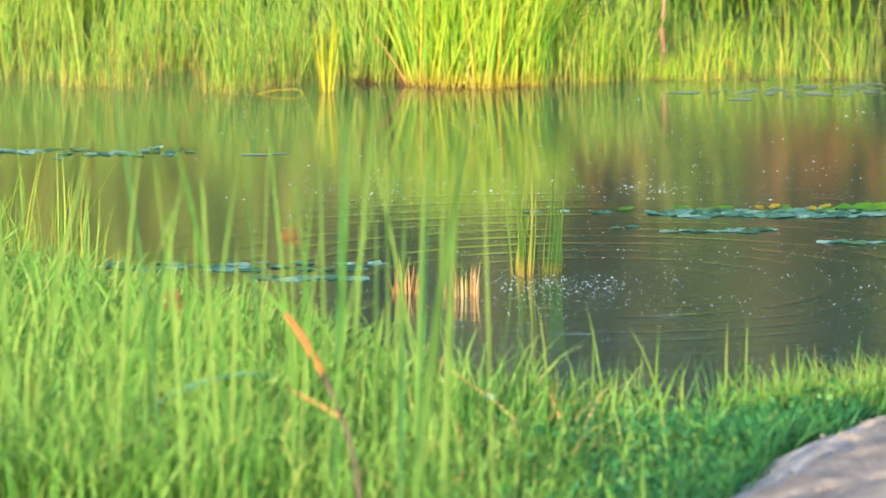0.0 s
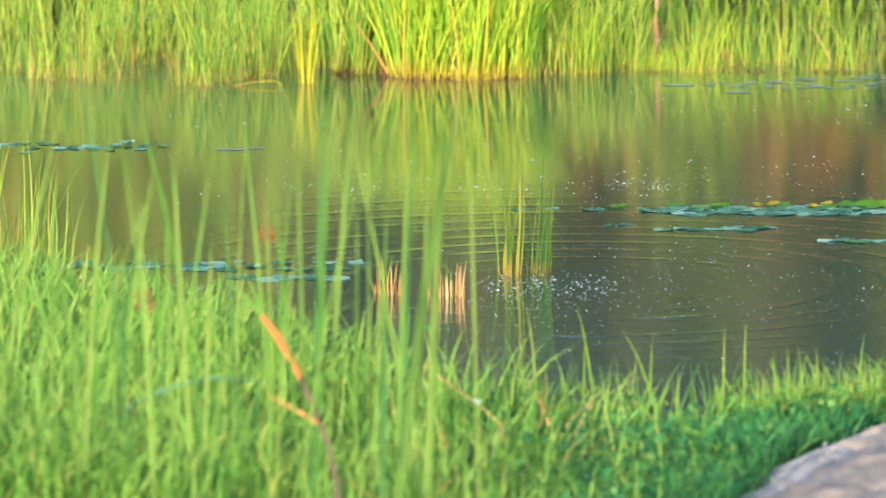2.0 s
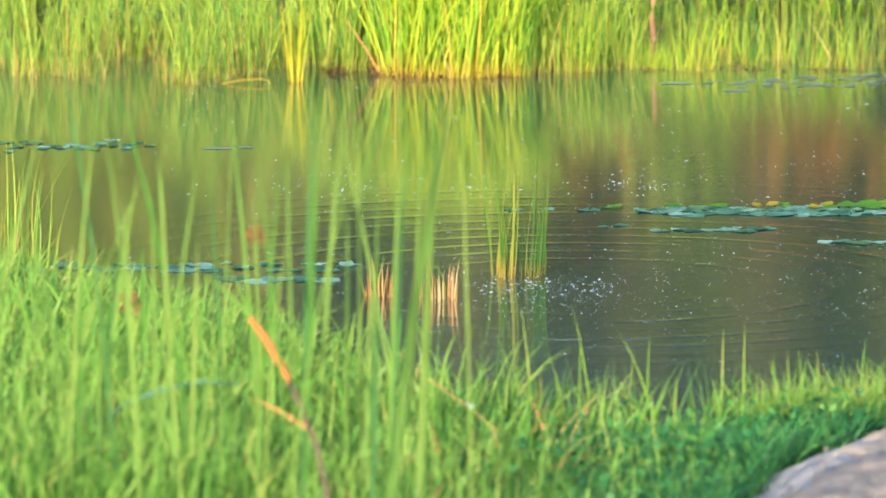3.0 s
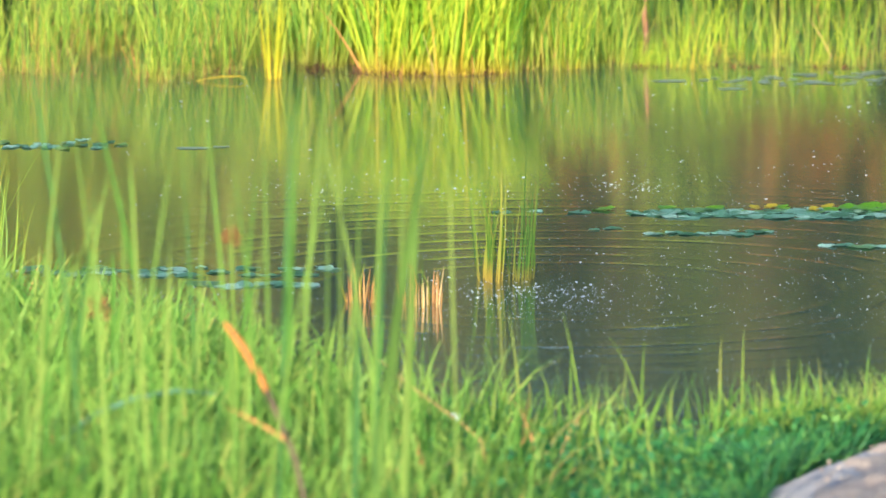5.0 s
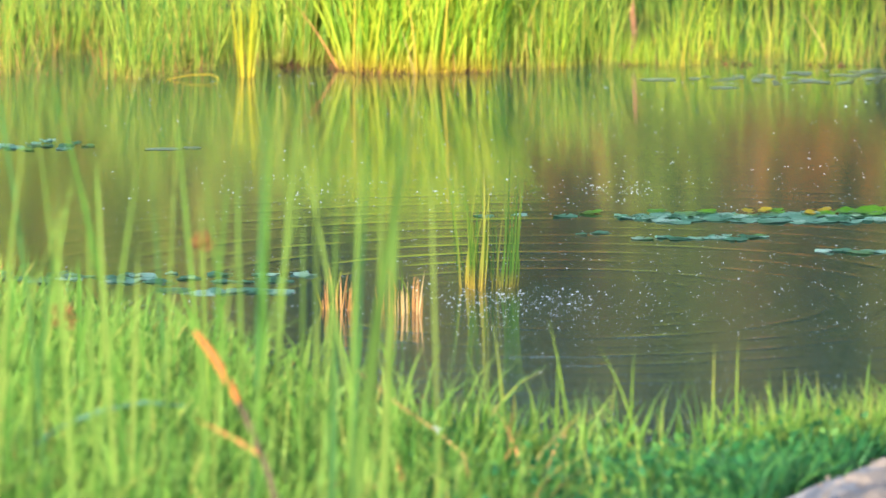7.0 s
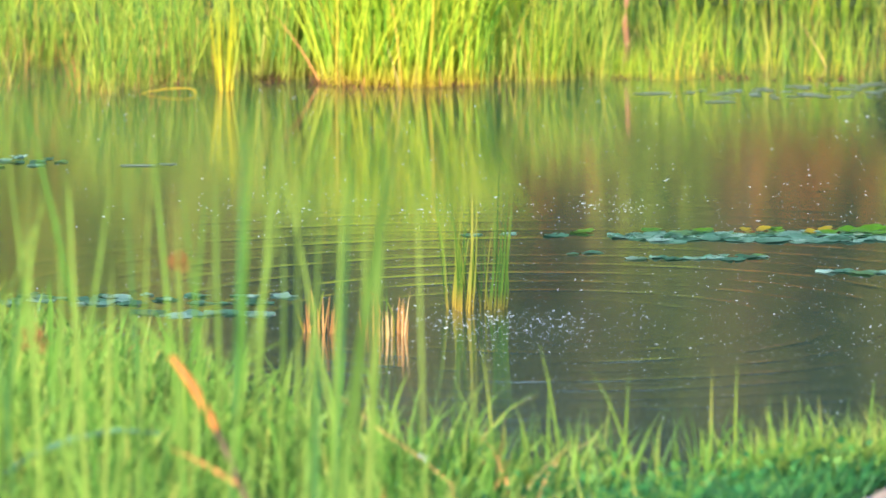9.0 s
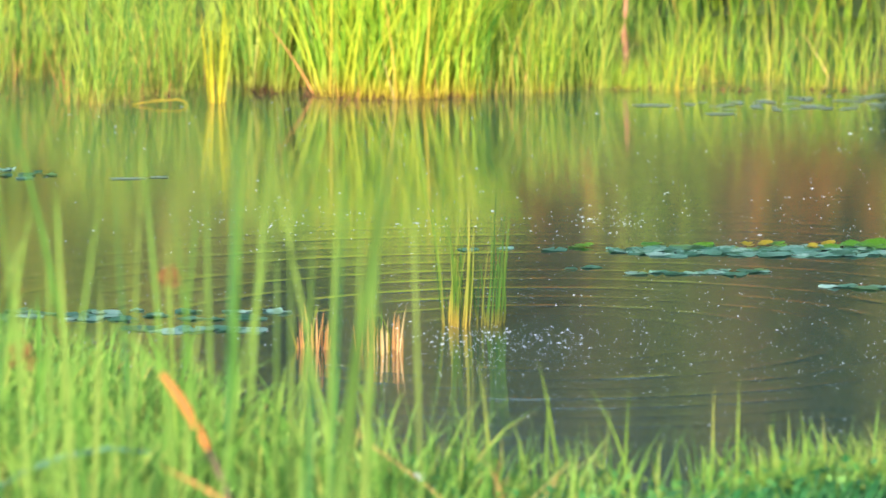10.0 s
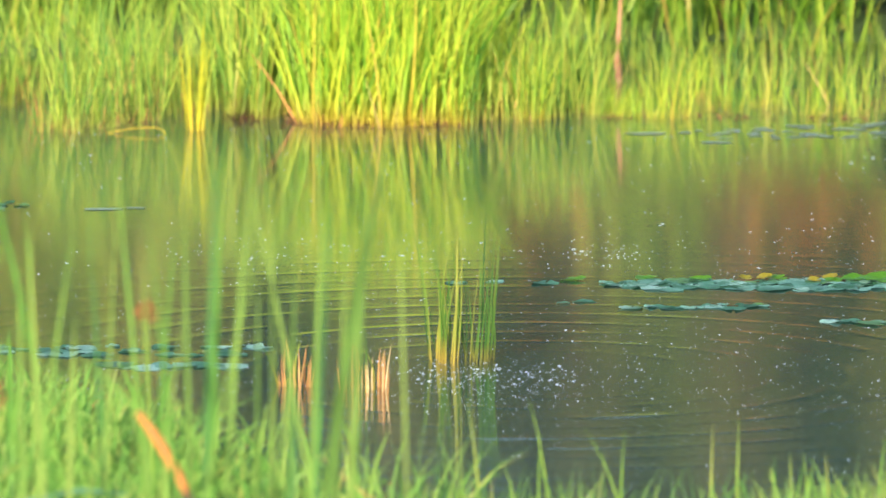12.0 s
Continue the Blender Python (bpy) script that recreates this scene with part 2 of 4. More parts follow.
SAND = rough_material("sandy_soil", [(0.2, (0.30, 0.23, 0.19)), (0.5, (0.44, 0.35, 0.29)), (0.8, (0.58, 0.47, 0.37))], 5.0, bump=1.0, fine=110.0)
GREY_SOIL = rough_material("grey_soil", [(0.2, (0.192, 0.192, 0.204)), (0.5, (0.348, 0.336, 0.348)), (0.8, (0.528, 0.492, 0.468))], 7.0, bump=1.0, fine=90.0)
BARK = rough_material("bark", [(0.2, (0.07, 0.05, 0.035)), (0.8, (0.16, 0.11, 0.075))], 9.0)
DEADWOOD = rough_material("dead_wood", [(0.2, (0.30, 0.12, 0.05)), (0.8, (0.48, 0.27, 0.15))], 14.0)
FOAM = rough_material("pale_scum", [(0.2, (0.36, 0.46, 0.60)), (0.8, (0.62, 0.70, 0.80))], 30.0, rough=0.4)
WATER = water_material()


# ---- mesh helpers ----
def mesh_object(name, verts, faces, material, smooth=False):
    me = bpy.data.meshes.new(name)
    me.from_pydata([tuple(v) for v in verts], [], [tuple(q) for q in faces])
    me.materials.append(material)
    if smooth:
        me.polygons.foreach_set("use_smooth", [True] * len(me.polygons))
    me.update()
    return new(name, me)


def part(name, bm, material, parent, label=""):
    me = bpy.data.meshes.new(name)
    bm.to_mesh(me)
    bm.free()
    me.materials.append(material)
    ob = new(name, me)
    ob.parent = parent
    return tagged(ob, label)


def blades(rng, base, height, width, lean, bend, face=None, segs=4):
    """Many tapered blades: base (n, 3); the rest per blade. lean: slope of the foot in x, y; bend: how far the tip droops along it."""
    n = len(base)
    s = np.linspace(0, 1, segs + 1)
    ang = rng.uniform(0, math.pi, n) if face is None else face
    side = np.stack([np.cos(ang), np.sin(ang), np.zeros(n)], 1)
    line = base[:, None, :] + np.zeros((n, segs + 1, 3))
    out = lean[:, None, :] * s[None, :, None] + bend[:, None, :] * (s ** 2.2)[None, :, None]
    line[:, :, :2] += out * height[:, None, None]
    drop = np.linalg.norm(bend, axis=1)
    line[:, :, 2] += height[:, None] * (s[None, :] - 0.45 * np.minimum(drop, 1.2)[:, None] * (s ** 3)[None, :])
    half = 0.5 * width[:, None] * (1 - 0.93 * s ** 1.6)[None, :] * (0.6 + 0.4 * np.minimum(1, s * 4))[None, :]
    a, b = line - side[:, None, :] * half[:, :, None], line + side[:, None, :] * half[:, :, None]
    verts = np.stack([a, b], 2).reshape(-1, 3)
    k = 2 * (segs + 1)
    one = np.array([[2 * i, 2 * i + 1, 2 * i + 3, 2 * i + 2] for i in range(segs)])
    faces = (one[None] + (np.arange(n) * k)[:, None, None]).reshape(-1, 4)
    return verts, faces


def grass_mesh(name, rng, base, h, w, material, tilt=0.18, droop=0.35, wind=(0.05, 0.0), segs=4, label="", category="grass", kind="stuff"):
    n = len(base)
    lean = rng.normal(0, tilt, (n, 2)) + np.array(wind)
    bend = rng.normal(0, droop, (n, 2))
    v, q = blades(rng, base, h, w, lean, bend, segs=segs)
    return tagged(mesh_object(name, v, q, material), label, category, kind=kind)


def tube(bm, pts, radii, sides=6):
    rings = []
    for i, p in enumerate(pts):
        p = Vector(p)
        d = Vector(pts[min(i + 1, len(pts) - 1)]) - Vector(pts[max(i - 1, 0)])
        q = d.to_track_quat("Z", "Y")
        rings.append([bm.verts.new(p + q @ Vector((math.cos(a), math.sin(a), 0)) * radii[i]) for a in [2 * math.pi * k / sides for k in range(sides)]])
    for r0, r1 in zip(rings, rings[1:]):
        for k in range(sides):
            bm.faces.new((r0[k], r0[(k + 1) % sides], r1[(k + 1) % sides], r1[k]))
    bm.faces.new(rings[0][::-1])
    bm.faces.new(rings[-1])


def leaf_bm(length, width, lean, curl, turn=0.0, segs=7, fold=0.25, taper=1.8, swell=5.0, foot=0.65):
    """One long folded leaf from the origin: lean and curl in metres at its tip, along the direction turn."""
    bm = bmesh.new()
    along = Vector((math.cos(turn), math.sin(turn), 0))
    rows = []
    for i in range(segs + 1):
        s = i / segs
        mid = along * (lean * s + curl * s ** 2.5) + Vector((0, 0, length * s - 0.35 * abs(curl) * s ** 3))
        half = width * 0.5 * (1 - 0.94 * s ** taper) * (foot + (1 - foot) * min(1, swell * s))
        side = Vector((1, 0.25, 0)).normalized()
        back = Vector((0, fold * half, 0))
        rows.append([bm.verts.new(mid - side * half), bm.verts.new(mid + back), bm.verts.new(mid + side * half)])
    for a, b in zip(rows, rows[1:]):
        bm.faces.new((a[0], a[1], b[1], b[0]))
        bm.faces.new((a[1], a[2], b[2], b[1]))
    for q in bm.faces:
        q.smooth = True
    return bm


# ---- ground, water, path ----
def site(x, y):
    """From the plan's x and y to the place's, and the scale there."""
    k = 1.0462 / (1 + 0.00913 * y)
    return x * k, (1.0158 * y - 0.0798) * k, k


SHORE_X = [-30, -4.0, -2.4, -1.1, -0.3, 0.8, 1.3, 2.2, 4.0, 30]
SHORE_Y = [3.0, 0.8, -0.6, -2.3, -4.2, -5.0, -4.7, -4.1, -3.5, -2.0]


def shore(x):
    return np.interp(x, SHORE_X, SHORE_Y)


def lumps(x, y, f, seed=0.0):
    return np.sin(x * f + seed) * np.cos(y * f * 1.3 + 2 * seed) + 0.5 * np.sin(x * f * 2.3 + y * f * 1.9 + seed)


def ground_z(x, y):
    d = shore(x) - y
    near = np.where(d > 0, 0.035 * np.minimum(d, 8), 0.20 * np.maximum(d, -2.2))
    far = y - (12.2 + 0.4 * np.sin(x * 0.9))
    z = np.maximum(near, np.minimum(0.10, 0.10 * far))
    return z + 0.012 * lumps(x, y, 2.1, 0.7)


gx = np.unique(np.r_[np.linspace(-6, 6, 81), np.linspace(-60, 60, 61), np.linspace(-2500, 2500, 21)])
gy = np.unique(np.r_[np.linspace(-14, 18, 129), np.linspace(-160, 60, 111), np.linspace(-2500, 2500, 21)])
X, Y = np.meshgrid(gx, gy)
plan_y = np.maximum(-100, (np.minimum(Y, 60) + 0.0835) / (1.0627 - 0.00913 * np.minimum(Y, 60)))
k = 1.0462 / (1 + 0.00913 * np.maximum(plan_y, -14))
slope = np.minimum(0.137 * np.maximum(0, -13.5 - Y), 15.9)
gv = np.stack([X, Y, k * ground_z(X / k, plan_y) + slope], 2).reshape(-1, 3)
nx, ny = len(gx), len(gy)
gi = np.arange((ny - 1) * nx).reshape(ny - 1, nx)[:, :-1].ravel()
gf = np.stack([gi, gi + 1, gi + nx + 1, gi + nx], 1)
tagged(mesh_object("ground", gv, gf, EARTH, True), "dark damp earth of the pond bank and bed", "ground", kind="structure")

wx, wy = np.linspace(-60, 60, 41), np.linspace(-8, 14, 23)
X, Y = np.meshgrid(wx, wy)
wv = np.stack([X, Y, np.zeros_like(X)], 2).reshape(-1, 3)
wi = np.arange(22 * 41).reshape(22, 41)[:, :-1].ravel()
tagged(mesh_object("water", wv, np.stack([wi, wi + 1, wi + 42, wi + 41], 1), WATER, True), "still dark pond water mirroring the reeds", "water", kind="structure")


def path_edge(y):
    return np.interp(y, [-30, -9, -7.75, -6.20, -5.50, -5.05, -4.65, -4.3], [-6.0, 0.72, 1.18, 1.45, 1.70, 1.87, 2.04, 2.45])


ys = np.linspace(-12, -4.3, 196)
us = np.r_[np.linspace(0, 0.25, 56)[:-1], np.linspace(0.25, 1, 40)]
nu = len(us)
pv = []
for y in ys:
    e = path_edge(y) + 0.05 * math.sin(y * 9) + 0.05 * noise.noise((y * 5, 0, 8)) + 0.03 * noise.noise((y * 14, 0, 2))
    for u in us:
        x = e + u * 4.0
        rise = 0.10 * min(1, u * 14) * min(1, (-4.25 - y) * 4)
        step = 0.30 + 0.16 * noise.noise((y * 2.2, 4, 1))
        rise += 0.045 * min(1, max(0, (u * 4.0 - step) * 9))
        rough = 0.034 * noise.noise((x * 4, y * 4, 0)) + 0.022 * noise.noise((x * 11, y * 11, 3)) + 0.020 * noise.noise((x * 27, y * 27, 5))
        pv.append((x, y, float(ground_z(np.array(x), np.array(y))) - 0.02 + rise + rough * min(1, u * 12)))
pi = np.arange((len(ys) - 1) * nu).reshape(len(ys) - 1, nu)[:, :-1].ravel()
path = tagged(mesh_object("path", pv, np.stack([pi, pi + 1, pi + nu + 1, pi + nu], 1), SAND, True), "bare pale sandy track with a crumbling grey edge", "path", kind="structure")
path.data.materials.append(GREY_SOIL)
mids = [q.center for q in path.data.polygons]
path.data.polygons.foreach_set("material_index", [int(c.x - path_edge(c.y) < 0.36 + 0.25 * noise.noise((c.x * 2.5, c.y * 2.5, 6)) + 0.15 * noise.noise((c.x * 9, c.y * 9, 4))) for c in mids])

# ---- grass of the near bank ----
rng = np.random.default_rng(4)


def scatter(n, x0, x1, y0, y1):
    return np.stack([rng.uniform(x0, x1, n), rng.uniform(y0, y1, n)], 1)


def on_ground(p):
    return np.c_[p, ground_z(p[:, 0], p[:, 1]) - 0.01]


p = scatter(34000, -3.2, 1.2, -9.5, 1.6)
edge = shore(p[:, 0])
tuft = lumps(p[:, 0], p[:, 1], 3.0) + 0.6 * lumps(p[:, 0], p[:, 1], 8.0, 2.0)
inside = (p[:, 1] < edge + 0.45 + 0.3 * tuft) & (p[:, 0] < path_edge(p[:, 1]) - 0.1)
thin = rng.uniform(0, 1, len(p)) < np.interp(p[:, 0], [-0.6, 0.7], [1, 0.12]) * np.where(p[:, 0] > -0.6, np.clip(0.3 + 0.6 * (edge - p[:, 1]), 0.2, 1), 1)
p, tuft = p[inside & thin], tuft[inside & thin]
hh = np.interp(p[:, 0], [-3, -1.2, -0.3, 1.0], [0.54, 0.50, 0.46, 0.28]) * rng.uniform(0.4, 1.2, len(p)) * (1 + 0.15 * tuft) * np.clip(0.75 + 0.25 * (shore(p[:, 0]) - p[:, 1]), 0.7, 1)
hh *= np.where((np.abs(p[:, 0] + 0.48) < 0.28) & (p[:, 1] < -6.3) & (p[:, 1] > -9.6), 0.76, 1)
grass_mesh("bank_grass", rng, on_ground(p), hh, rng.uniform(0.013, 0.030, len(p)), GRASS, tilt=0.12, droop=0.32, segs=5, label="thick bright green grass on the pond bank")
p = scatter(600, -3.0, 0.6, -9.0, -0.5)
p = p[p[:, 1] < shore(p[:, 0]) + 0.2]
grass_mesh("dry_grass", rng, on_ground(p), rng.uniform(0.2, 0.5, len(p)), rng.uniform(0.008, 0.018, len(p)), DRY, tilt=0.3, droop=0.5, label="scattered dry straw blades in the green grass")
p = scatter(66000, -0.5, 3.4, -9.5, -2.6)
edge = shore(p[:, 0])
inside = (p[:, 1] < edge - 0.1 + 0.25 * lumps(p[:, 0], p[:, 1], 4.0)) & (p[:, 0] < path_edge(p[:, 1]) + 0.02 + 0.12 * rng.uniform(0, 1, len(p)) ** 3)
thin = rng.uniform(0, 1, len(p)) < np.interp(p[:, 0], [-0.5, 0.3], [0.1, 1])
p = p[inside & thin]
hh = rng.uniform(0.07, 0.19, len(p)) * np.interp(p[:, 0], [0.8, 1.6], [1.0, 1.35]) + 0.05 * np.maximum(0, lumps(p[:, 0], p[:, 1], 2.2, 1.0))
grass_mesh("low_grass", rng, on_ground(p), hh, rng.uniform(0.010, 0.020, len(p)), LUSH_SHADED, tilt=0.35, droop=0.5, segs=3, label="short lush grass and weeds beside the sandy track, shade in their green")

p = scatter(2700, -0.6, 3.0, -6.0, -2.6)
edge = shore(p[:, 0])
p = p[(np.abs(p[:, 1] - edge + 0.1) < 0.45)]
grass_mesh("waterside_grass", rng, on_ground(p), rng.uniform(0.20, 0.5, len(p)) * rng.uniform(0.6, 1, len(p)) * np.interp(p[:, 0], [0.5, 1.1], [1.3, 1.0]), rng.uniform(0.009, 0.020, len(p)), GRASS, tilt=0.12, droop=0.2, label="loose upright grass blades at the water's edge")

p = scatter(2600, 1.45, 2.6, -5.0, -3.7)
p = p[np.abs(p[:, 1] - shore(p[:, 0]) + 0.1) < 0.3]
grass_mesh("seeding_grass", rng, on_ground(p), rng.uniform(0.16, 0.34, len(p)), rng.uniform(0.005, 0.011, len(p)), SEEDING, tilt=0.2, droop=0.3, label="fine pale seeding grass at the water's edge")

# broad-leaved weeds among the low grass
p = scatter(9500, -0.2, 3.2, -9.2, -3.8)
p = p[(p[:, 1] < shore(p[:, 0]) - 0.15) & (p[:, 0] < path_edge(p[:, 1]) - 0.02) & (lumps(p[:, 0], p[:, 1], 5.0, 1.7) > -0.2)]
n = len(p)
at = on_ground(p) + np.c_[np.zeros((n, 2)), rng.uniform(0.05, 0.24, n)]
u, v = rng.normal(0, 1, (n, 3)), rng.normal(0, 1, (n, 3))
v -= u * ((u * v).sum(1) / (u * u).sum(1))[:, None]
size = (0.010 + 0.020 * rng.uniform(0, 1, n) ** 2)[:, None]
u *= size / np.linalg.norm(u, axis=1)[:, None]
v *= 0.6 * size / np.linalg.norm(v, axis=1)[:, None]
lv = np.stack([at - u, at - 0.4 * u + 0.8 * v, at + 0.3 * u + v, at + u, at + 0.3 * u - v, at - 0.4 * u - 0.8 * v], 1).reshape(-1, 3)
tagged(mesh_object("bank_weeds", lv, np.arange(6 * n).reshape(n, 6), LUSH_SHADED), "small broad-leaved weeds growing through low grass", "weeds", kind="stuff")

# clods and small stones on the sandy track
p = scatter(1500, 1.0, 3.6, -9.0, -4.7)
p = p[p[:, 0] > path_edge(p[:, 1]) + 0.3]
n = len(p)
r = 0.003 + 0.012 * rng.uniform(0, 1, n) ** 3
axes = np.array([(1, 0, 0), (0, 1, 0), (-1, 0, 0), (0, -1, 0), (0, 0, 1), (0, 0, -1)], float)
stone = np.c_[p, ground_z(p[:, 0], p[:, 1]) + 0.12][:, None, :] + axes[None] * r[:, None, None] * rng.uniform(0.6, 1.3, (n, 6, 1))
tri = np.array([(0, 1, 4), (1, 2, 4), (2, 3, 4), (3, 0, 4), (1, 0, 5), (2, 1, 5), (3, 2, 5), (0, 3, 5)])
tagged(mesh_object("sand_clods", stone.reshape(-1, 3), (tri[None] + 6 * np.arange(n)[:, None, None]).reshape(-1, 3), SAND), "small clods and stones on the sandy track", "clods", kind="stuff")

# ---- far reeds ----


def shared_blade(h, w, lean, curl):
    bm = leaf_bm(h, w, lean, curl, turn=rng.uniform(-0.5, 0.5), segs=5, fold=0.2)
    me = bpy.data.meshes.new("blade")
    bm.to_mesh(me)
    bm.free()
    return me


BLADES = {}


def blade_stock(material, dry=False):
    key = (material.name, dry)
    if key not in BLADES:
        BLADES[key] = []
        for i in range(44):
            lean, curl = rng.normal(0, 0.13), rng.normal(0, 0.13) * (2.6 if i % 4 == 0 else 1)
            if material == YELLOW:
                lean, curl = 0.3 * lean, 0.25 * curl
            if dry:
                lean, curl = rng.normal(0, 0.25), rng.normal(0, 0.2)
            me = shared_blade(1.0, rng.uniform(0.008, 0.017) * (1.5 if dry else 1), lean, curl)
            me.materials.append(material)
            BLADES[key].append(me)
    return BLADES[key]


def reed_clump(cx, cy, rx, ry, n, h0, h1, material, label, dry=0.06, name="reed_clump"):
    """A clump of reeds, each blade a part; alike blades share a mesh."""
    ob = tagged(new(name), label, "reeds", group="reeds across the pond")
    ob.location = (cx, cy, 0)
    k = max(2, int(n * dry)) if dry else 0
    for i in range(n + k):
        a, r = rng.uniform(0, 2 * math.pi), math.sqrt(rng.uniform(0, 1))
        old = i >= n
        stock = blade_stock(STRAW if old else material, old)
        b = new("dry_blade" if old else "blade", stock[rng.integers(0, len(stock))])
        h = rng.uniform(0.10, 0.36) * h1 if old else rng.uniform(h0, h1) * (1.05 - 0.3 * r)
        b.parent = ob
        tip = 1.5 * r * math.cos(a) + rng.normal(0, 3.5)
        b.matrix_basis = pose(rx * r * math.cos(a), ry * r * math.sin(a), -0.03, rng.normal(0, 5), tip, rng.normal(0, 25)) @ Matrix.Diagonal((h, h, h, 1))
    return ob


# thin rushes in the near shallows
for i in range(13):
    cx, cy = -2.95 + 0.95 * i / 12, rng.uniform(-0.4, 1.9)
    reed_clump(cx, cy, 0.10, 0.3, int(rng.uniform(8, 17)), 0.3, 0.85, REED, "thin upright rushes standing in the shallows", dry=0.12, name="rush_tuft")
# the tall bright stand
for cx, cy, rx, n in ((-0.10, 9.05, 0.22, 270), (0.14, 9.0, 0.26, 290), (0.36, 9.05, 0.2, 250), (0.02, 9.5, 0.35, 299), (0.28, 9.6, 0.35, 299), (0.42, 9.7, 0.24, 160)):
    reed_clump(cx, cy, rx, 0.22, n, 0.65, 1.18 - 0.2 * max(0, cx), BRIGHT, "tall sunlit yellow-green reeds standing in the water")
for cx, cy, rx, n in ((-0.52, 9.3, 0.16, 190), (-0.36, 9.5, 0.2, 250), (-0.55, 9.9, 0.25, 280)):
    reed_clump(cx, cy, rx, 0.2, n, 0.7, 1.15, REED, "tall green reeds with dark bases in the water", dry=0.1)
for cx, cy, n in ((0.56, 9.05, 38), (0.68, 9.2, 34), (0.80, 9.1, 26), (0.92, 9.3, 26)):
    reed_clump(cx, cy, 0.10, 0.2, n, 0.35, 0.75, REED, "thin sunlit green reeds in the water", dry=0.15)
reed_clump(-0.80, 8.68, 0.05, 0.06, 34, 0.35, 0.75, YELLOW, "narrow tuft of yellow reeds standing in the water", dry=0)
p = np.concatenate([scatter(110, -0.64, -0.50, 8.95, 9.3), scatter(90, -0.36, -0.24, 8.85, 9.2), scatter(150, -0.25, 0.5, 8.75, 8.95)])
grass_mesh("reed_litter", rng, np.c_[p, np.full(len(p), -0.02)], rng.uniform(0.02, 0.10, len(p)), rng.uniform(0.006, 0.014, len(p)), LITTER, tilt=0.5, droop=0.5, segs=2, label="dark brown dead litter at the foot of the reeds", category="litter")
p = np.concatenate([scatter(60, 1.2, 1.5, 9.1, 9.3), scatter(90, 1.65, 2.1, 9.1, 9.35), scatter(60, 2.2, 2.5, 9.1, 9.3), scatter(120, -2.4, -0.95, 8.8, 9.3)])
grass_mesh("shore_litter", rng, np.c_[p, np.full(len(p), -0.015)], rng.uniform(0.015, 0.05, len(p)), rng.uniform(0.006, 0.016, len(p)), LITTER, tilt=0.6, droop=0.5, segs=2, label="dark dead scraps lying at the feet of the reeds", category="litter")
# left bed
for i in range(26):
    cx = -4.2 + 3.5 * (i % 13) / 12 + rng.uniform(-0.15, 0.15)
    cy = (9.3 if i < 13 else 10.6) + rng.uniform(-0.6, 0.7) + 0.25 * math.sin(cx * 2.0)
    reed_clump(cx, cy, rng.uniform(0.15, 0.3), 0.3, int(rng.uniform(50, 95)), 0.35, 0.85, REED, "yellow-green reeds along the far waterside", dry=0.28)
# thinner reeds towards the stick and beyond
for i in range(8):
    reed_clump(0.5 + 0.09 * i, 9.15 + rng.uniform(0, 0.6), 0.10, 0.2, int(rng.uniform(45, 65)), 0.35, 0.75, BRIGHT if i < 5 else REED, "thin green reeds at the far waterside", dry=0.12)
for i in range(22):
    cx = 1.0 + 1.6 * (i % 14) / 13 + rng.uniform(-0.07, 0.07)
    cy = (9.35 if i < 14 else 9.9) + rng.uniform(-0.25, 0.35)
    bare = abs(cx - 1.31) < 0.16
    reed_clump(cx, 9.35 if bare else cy, rng.uniform(0.08, 0.16), 0.16, int(rng.uniform(20, 34)), 0.18, 0.26 if bare else rng.uniform(0.42, 0.60), REED if i % 3 == 0 else BRIGHT, "short sparse reeds in shallow water", dry=0.2)
for i in range(10):
    cx = 0.7 + 2.2 * i / 9 + rng.uniform(-0.1, 0.1)
    reed_clump(cx, 11.4 if abs(cx - 1.31) < 0.3 else rng.uniform(10.5, 11.5), 0.13, 0.2, int(rng.uniform(14, 26)), 0.25, 0.55, REED, "short green reeds in the shallow water behind", dry=0.15)
for cx, n in ((1.22, 34), (1.36, 40)):
    reed_clump(cx, 9.3, 0.10, 0.12, n, 0.12, 0.27, BRIGHT, "short sunlit reeds before the dead stick", dry=0.2)
# the dense bank behind
p = scatter(27000, -7, 8, 11.95, 17.0)
keep = (lumps(p[:, 0], p[:, 1], 2.3, 0.4) > -0.45) | (rng.uniform(0, 1, len(p)) < 0.12)
hollow = ((np.abs(p[:, 0] - 2.95) < 0.35) | (np.abs(p[:, 0] - 0.98) < 0.22)) & (p[:, 1] < 13.4)
p = p[keep & ~(hollow & (rng.uniform(0, 1, len(p)) < 0.85))]
low = np.where(p[:, 0] > 0.7, 0.94, 1.0)
grass_mesh("far_rushes", rng, on_ground(p), low * rng.uniform(0.6, 1.12, len(p)), rng.uniform(0.011, 0.022, len(p)), DEEP, tilt=0.14, droop=0.3, label="dense deep green rushes on the far bank", category="rushes")

# ---- dead stick, bent blade, leaning straw ----
bm = bmesh.new()
tube(bm, [(0.02, 0, -0.1), (0.0, 0, 0.12), (0.008, 0, 0.22), (0.016, 0.01, 0.36), (0.02, 0.01, 0.50)], [0.018, 0.017, 0.012, 0.010, 0.007], 7)
stick = tagged(new("dead_stick"), "bare upright reddish-brown dead stick standing in shallow water", "stick")
stick.location = (1.32, 10.7, 0)
part("stem", bm, DEADWOOD, stick)


def single_leaf(name, at, material, label, category, **shape):
    ob = tagged(new(name), label, category)
    ob.location = at
    part("leaf", leaf_bm(**shape), material, ob)
    return ob


